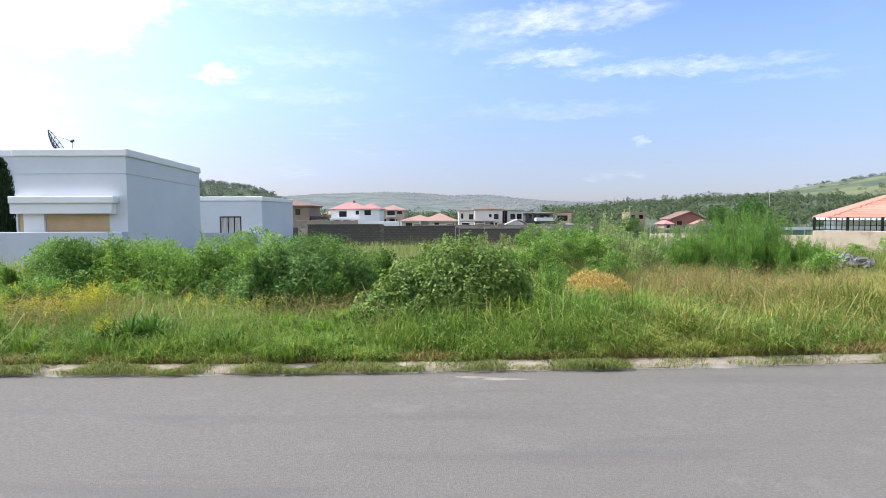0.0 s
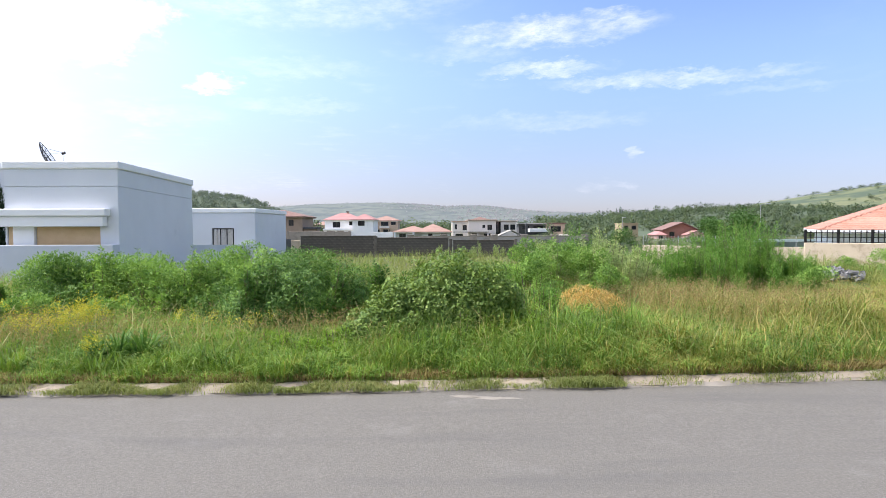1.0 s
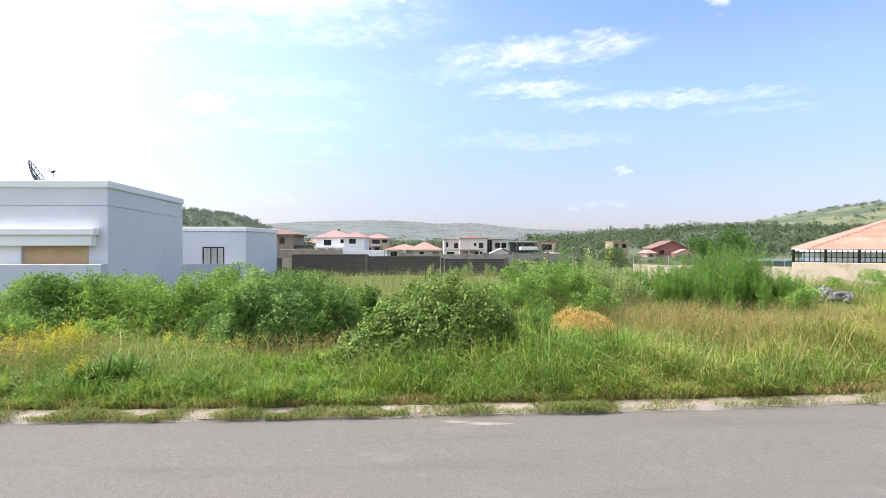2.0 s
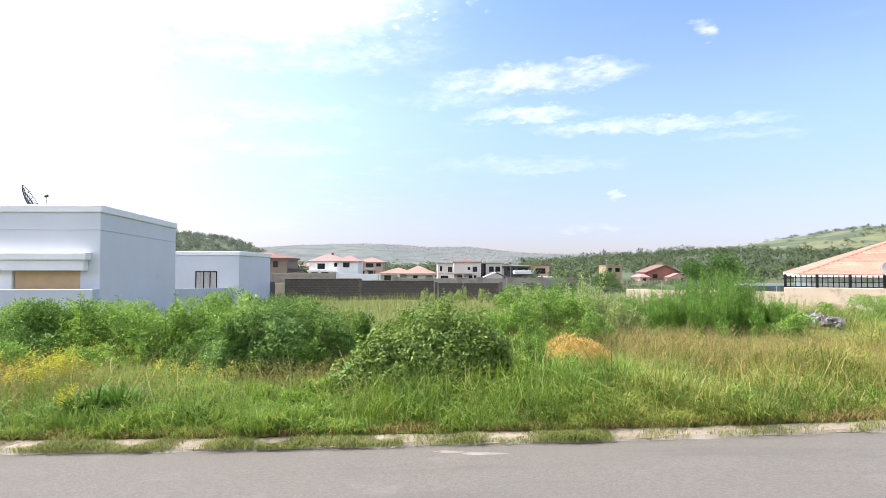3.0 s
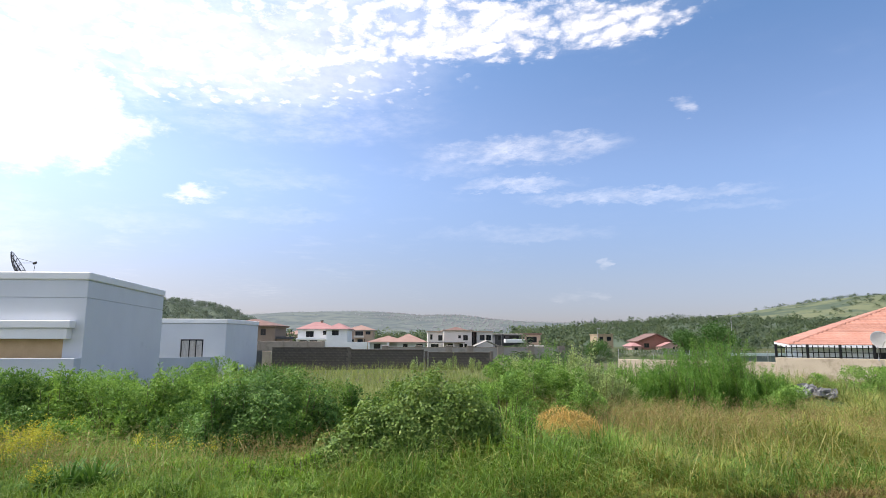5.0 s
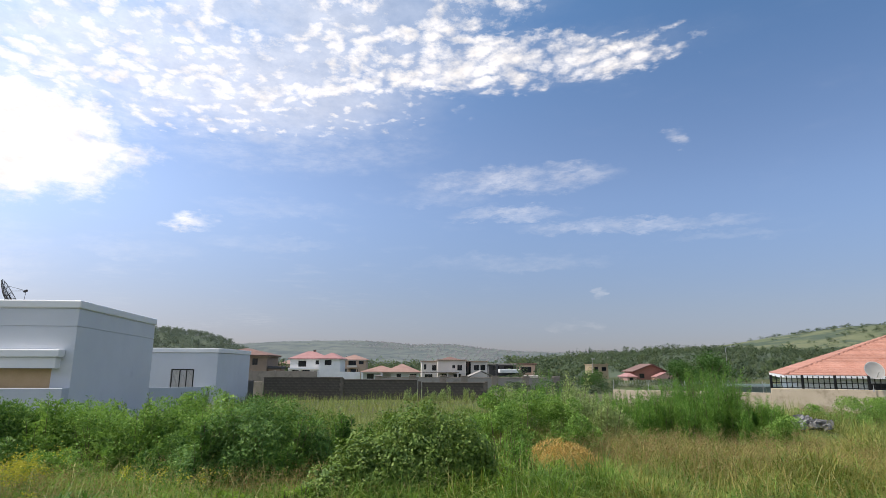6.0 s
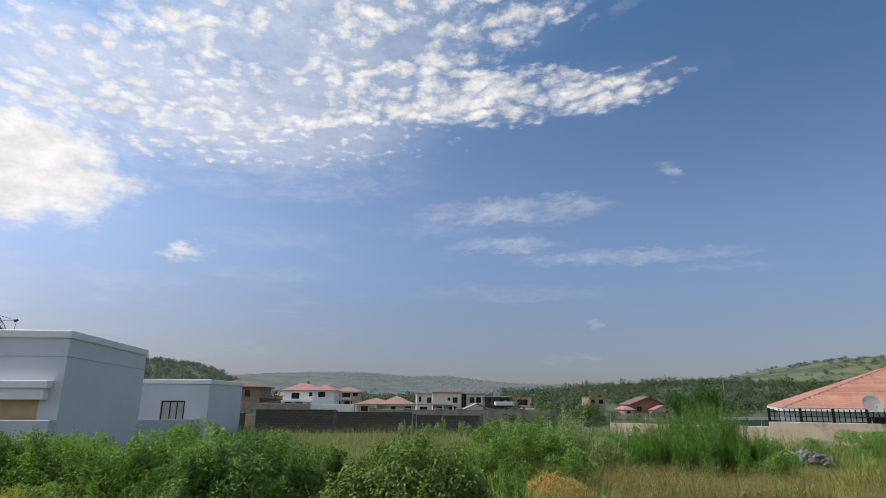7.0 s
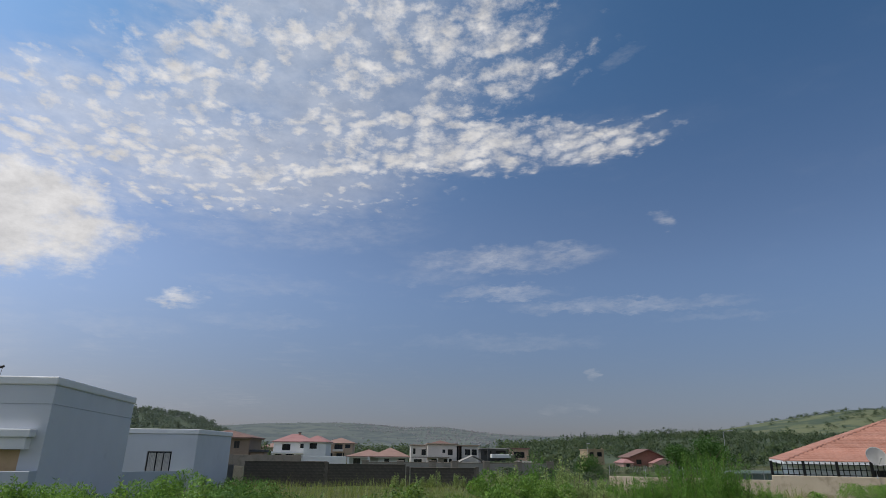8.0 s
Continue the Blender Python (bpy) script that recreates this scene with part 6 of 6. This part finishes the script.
def build_grass():
    rng = np.random.default_rng(21)
    # verge and foreground, in tufts
    n, per = 14000, 17
    x, y = spots_on(n, 7.75, 18.0, rng, 1.5)
    tall = np.clip(0.74 + 0.6 * wave(x, y, 1.5, 1.0) + 0.5 * wave(x, y, 4.2, 2.0), 0.2, 1.8) * rng.uniform(0.7, 1.3, n)
    tall *= 1 + 0.4 * np.exp(-(((x - 2.2) / 1.5) ** 2) - ((y - 9.1) / 0.8) ** 2) + 0.35 * np.exp(-(((x + 0.3) / 1.6) ** 2) - ((y - 8.7) / 0.5) ** 2)
    tall *= 1 - 0.38 * np.clip((-1.8 - x) / 1.0, 0, 1) * np.clip((y - 8.3) / 0.5, 0, 1)
    tall *= 1 - 0.6 * np.exp(-(((x + 4.65) / 0.55) ** 2) - ((y - 8.4) / 0.5) ** 2)
    tall *= 1 - 0.45 * np.exp(-(((x + 1.9) / 1.0) ** 2) - ((y - 10.4) / 0.6) ** 2)
    spread = rng.uniform(0.03, 0.12, n)
    x = (x[:, None] + rng.normal(0, 1, (n, per)) * spread[:, None]).ravel()
    y = (y[:, None] + rng.normal(0, 1, (n, per)) * spread[:, None]).ravel()
    tall, broad = np.repeat(tall, per), np.repeat(rng.uniform(0.7, 1.6, n), per)
    keep = free_of_buildings(x, y)
    x, y, tall, broad = x[keep], y[keep], tall[keep], broad[keep]
    edge = np.clip((y - kerb_y(x) - 0.25) / 1.3, 0, 1)
    h = (0.26 + 0.46 * edge) * tall * rng.uniform(0.6, 1.15, len(x))
    v, f = blade_arrays(np.stack([x, y, ground_z(x, y) - 0.02], -1), h, rng.uniform(0.007, 0.013, len(x)) * broad, rng.uniform(0.15, 1.25, len(x)), rng, 0.45)
    olive = np.repeat(rng.random(len(x)) < np.clip((x - 1.2) / 5.5 + 0.6 * wave(x, y, 0.9, 7.0) + 0.45 * np.clip((y - 8.6) / 1.2, 0, 1) * (x < 2), 0.08, 0.85), 3)
    tagged(raw_mesh("verge_grass", v, f[~olive], L_GRASS), "long tangled green grass along the road edge", "grass", kind="stuff")
    tagged(raw_mesh("olive_grass", v, f[olive], L_FIELD), "long olive grass turning to straw", "grass", kind="stuff")
    # coarse tussocks that stand out of it
    n, per = 640, 40
    x, y = spots_on(n, 8.0, 15.0, rng, 1.3)
    size = rng.uniform(0.40, 0.75, n)
    ang, off = rng.uniform(0, 6.28, (n, per)), rng.random((n, per)) * 0.14
    bx, by = (x[:, None] + np.cos(ang) * off * size[:, None]).ravel(), (y[:, None] + np.sin(ang) * off * size[:, None]).ravel()
    big = np.repeat(size, per)
    keep = free_of_buildings(bx, by) & (by > kerb_y(bx) + 0.45)
    bx, by, big = bx[keep], by[keep], big[keep]
    v, f = blade_arrays(np.stack([bx, by, ground_z(bx, by) - 0.02], -1), big * rng.uniform(0.6, 1.05, len(bx)), rng.uniform(0.008, 0.015, len(bx)), rng.uniform(0.3, 1.3, len(bx)), rng, 0.5)
    tagged(raw_mesh("grass_tussocks", v, f, L_TUSSOCK), "coarse dark green grass tussocks", "grass", kind="stuff")
    # low leafy weeds between the tufts
    n, per = 2300, 34
    x, y = spots_on(n, 7.9, 16.0, rng, 1.4)
    keep = free_of_buildings(x, y - 0.1)
    x, y = x[keep], y[keep]
    n = len(x)
    size = rng.uniform(0.10, 0.36, n)
    c = np.stack([x, y, ground_z(x, y) + size * 0.9], -1)
    out = unit(rng.normal(size=(n, per, 3)))
    pos = (c[:, None] + out * (size[:, None] * rng.random((n, per)) ** 0.5)[..., None] * [1, 1, 1.3]).reshape(-1, 3)
    way = unit(out.reshape(-1, 3) + rng.normal(size=(n * per, 3)) * 0.5 + [0, 0, 0.4])
    side = unit(np.cross(way, rng.normal(size=(n * per, 3)) * 0.5 + [0, 0, 1.0]))
    s = rng.uniform(0.022, 0.055, n * per)
    v, f = leaf_arrays(pos, way, side, s, s * 0.45)
    tagged(raw_mesh("verge_weeds", v, f, L_LOWWEED), "low leafy weeds mixed into the long grass", "weeds", kind="stuff")
    # field behind
    x, y = spots_on(95000, 13.0, 46.0, rng, 1.2)
    keep = free_of_buildings(x, y)
    x, y = x[keep], y[keep]
    h = (0.60 + 0.25 * wave(x, y, 0.8, 3.0) + 0.2 * wave(x, y, 2.7, 6.0)) * rng.uniform(0.5, 1.5, len(x))
    v, f = blade_arrays(np.stack([x, y, ground_z(x, y) - 0.02], -1), h, rng.uniform(0.006, 0.015, len(x)) * (0.6 + y / 40), rng.uniform(0.2, 0.9, len(x)), rng, 0.4)
    tagged(raw_mesh("field_grass", v, f, L_LOT), "tall seeding grass over the vacant lot", "grass", kind="stuff")
    # dry seeding stalks, mostly towards the rubble
    n = 26000
    x, y = spots_on(n, 8.0, 22.0, rng, 1.2)
    chance = np.clip(0.14 + 0.10 * (x - 1.0) + 0.5 * wave(x, y, 1.1, 5.0), 0.13, 1.0)
    keep = free_of_buildings(x, y) & (rng.random(n) < chance) & (y > kerb_y(x) + 0.35)
    x, y = x[keep], y[keep]
    h = rng.uniform(0.45, 0.98, len(x)) * np.clip((y - kerb_y(x)) / 1.8, 0.45, 1)
    base = np.stack([x, y, ground_z(x, y) - 0.02], -1)
    stalks = blade_arrays(base, h, np.full(len(x), 0.006), rng.uniform(0.15, 1.0, len(x)), rng, 0.3)
    tips = stalks[0].reshape(-1, 5, 3)[:, 4]
    way, side = random_ways(len(x) * 3, 0.6, rng)
    heads = leaf_arrays(np.repeat(tips, 3, 0) - rng.uniform(0, 0.1, (len(x) * 3, 3)) * [0.4, 0.4, 1], way, side, rng.uniform(0.02, 0.055, len(x) * 3), 0.010)
    # long arching stems
    ax, ay = rng.uniform(3.5, 9.0, 170), rng.uniform(8.6, 13.0, 170)
    arches = blade_arrays(np.stack([ax, ay, ground_z(ax, ay)], -1), rng.uniform(0.7, 1.2, 170), np.full(170, 0.012), rng.uniform(0.5, 1.3, 170), rng, 0.45)
    v, f = joined([stalks, heads, arches])
    tagged(raw_mesh("dry_grass", v, f, L_DRY), "golden dry grass stalks with seed heads", "grass", kind="stuff")
    # reddish seed haze: before the taller shrubs and in the left middle
    for name, n, x0, x1, y0, y1, lo, hi in (("seed_grass", 4600, 2.8, 9.8, 10.2, 14.2, 0.6, 1.05), ("seed_grass", 2600, -7.8, -0.8, 8.7, 11.2, 0.4, 0.75)):
        x, y = rng.uniform(x0, x1, n), rng.uniform(y0, y1, n)
        keep = rng.random(n) < 0.5 + 0.6 * wave(x, y, 1.3, 4.0)
        x, y = x[keep], y[keep]
        stalks = blade_arrays(np.stack([x, y, ground_z(x, y) - 0.02], -1), rng.uniform(lo, hi, len(x)), np.full(len(x), 0.006), rng.uniform(0.1, 0.6, len(x)), rng, 0.2)
        tips = stalks[0].reshape(-1, 5, 3)[:, 4]
        k = 7
        way, side = random_ways(len(x) * k, 0.4, rng)
        heads = leaf_arrays(np.repeat(tips, k, 0) + rng.normal(0, 0.035, (len(x) * k, 3)) - [0, 0, 0.03], way, side, rng.uniform(0.015, 0.05, len(x) * k), 0.012)
        v, f = joined([stalks, heads])
        tagged(raw_mesh(name, v, f, L_SEED), "fine reddish-brown seeding grass", "grass", kind="stuff")
    # long pale stems that lean out of the mass
    n = 1500
    x, y = spots_on(n, 8.2, 14.0, rng, 1.2)
    keep = free_of_buildings(x, y) & (y > kerb_y(x) + 0.5)
    x, y = x[keep], y[keep]
    v, f = blade_arrays(np.stack([x, y, ground_z(x, y)], -1), rng.uniform(0.5, 1.25, len(x)), rng.uniform(0.006, 0.011, len(x)), rng.uniform(0.2, 1.3, len(x)), rng, 0.4)
    tagged(raw_mesh("leaning_stems", v, f, L_STEM), "thin pale stems leaning out of the grass", "grass", kind="stuff")
    # dead thatch along the grass's front edge
    n = 14000
    x = rng.uniform(-9, 11, n)
    y = kerb_y(x) + 0.24 + np.abs(rng.normal(0, 0.16, n))
    v, f = blade_arrays(np.stack([x, y, np.full(n, 0.03)], -1), rng.uniform(0.06, 0.24, n), rng.uniform(0.005, 0.011, n), rng.uniform(0.5, 1.6, n), rng, 0.45)
    tagged(raw_mesh("grass_thatch", v, f, L_THATCH), "brown dead thatch at the edge of the grass", "grass", kind="stuff")
    # tufts that creep over the kerb
    px, py = [], []
    for x0, x1, count in ((-6.2, -2.2, 17000), (-2.15, -0.25, 10500), (-0.3, 1.1, 2200), (1.05, 2.6, 8000), (-9.5, -6.2, 9000), (2.6, 9.0, 5000)):
        x = rng.uniform(x0, x1, count)
        keep = (0.62 + 0.7 * wave(x, x * 0 + 1.0, 4.6, 2.0)) > rng.random(count)
        px.append(x[keep])
        py.append(kerb_y(x[keep]) + rng.triangular(-0.16, 0.05, 0.35, keep.sum()))
    x, y = np.concatenate(px), np.concatenate(py)
    v, f = blade_arrays(np.stack([x, y, np.full(len(x), 0.0)], -1), rng.uniform(0.04, 0.19, len(x)) * (0.7 + 0.5 * wave(x, y, 6.0)), rng.uniform(0.005, 0.010, len(x)), rng.uniform(0.3, 1.3, len(x)), rng, 0.5)
    tagged(raw_mesh("kerb_grass", v, f, L_KERBGRASS), "short grass tufts creeping over the kerb", "grass", kind="stuff")
    # yellow flower heads
    px, py, ph = [], [], []
    for cx, cy, cz, wide, rise, count in ((-6.35, 9.9, 0.62, 0.16, 0.12, 46), (-5.95, 9.9, 0.72, 0.13, 0.12, 44), (-6.75, 9.8, 0.5, 0.16, 0.08, 40), (-7.5, 9.9, 0.62, 0.2, 0.12, 30), (-5.0, 8.45, 0.42, 0.09, 0.08, 22), (-4.3, 10.1, 0.6, 0.2, 0.08, 12), (-3.4, 10.1, 0.55, 0.2, 0.08, 8), (-7.9, 9.3, 0.5, 0.15, 0.08, 18)):
        px.append(rng.normal(cx, wide, count))
        py.append(rng.normal(cy, wide, count))
        ph.append(rng.normal(cz, rise, count))
    x, y, h = np.concatenate(px), np.concatenate(py), np.concatenate(ph).clip(0.2, 1.0)
    base = np.stack([x, y, ground_z(x, y)], -1)
    stalks = blade_arrays(base, h, np.full(len(x), 0.007), rng.uniform(0.05, 0.3, len(x)), rng, 0.1)
    tips = stalks[0].reshape(-1, 5, 3)[:, 4]
    way, side = random_ways(len(x) * 22, 0.3, rng)
    petals = leaf_arrays(np.repeat(tips, 22, 0) + rng.normal(0, 1, (len(x) * 22, 3)) * [0.03, 0.03, 0.06], way, side, 0.026, 0.02)
    v, f = joined([petals])
    tagged(raw_mesh("yellow_flowers", v, f, L_YELLOW), "small yellow wild flowers above the grass", "flowers", kind="stuff")


build_shrubs()
build_trees()
build_grass()

# ---------------------------------------------------------------- rubble


def build_rubble():
    for k in range(46):
        rng = random.Random(300 + k)
        x, y = 12.9 + rng.gauss(0, 0.36), 18.3 + rng.gauss(0, 0.28)
        bm = bmesh.new()
        w, d, h = rng.uniform(0.05, 0.15), rng.uniform(0.05, 0.13), rng.uniform(0.03, 0.10)
        box(bm, -w, w, -d, d, -h, h)
        bmesh.ops.subdivide_edges(bm, edges=bm.edges[:], cuts=1, use_grid_fill=True)
        for v in bm.verts:
            v.co += Vector((rng.uniform(-1, 1) * w, rng.uniform(-1, 1) * d, rng.uniform(-1, 1) * h)) * 0.28
        ob = linked("concrete_lump", bm, M_RUBBLE)
        ob.matrix_basis = pose(x, y, float(ground_z(x, y)) + h * 0.6 + 0.05 * (k % 5), rng.uniform(-30, 30), rng.uniform(-30, 30), rng.uniform(0, 360))
        tagged(ob, "broken grey concrete lump in a rubble heap", "rubble", "rubble heap")


build_rubble()
build_dark_wall()
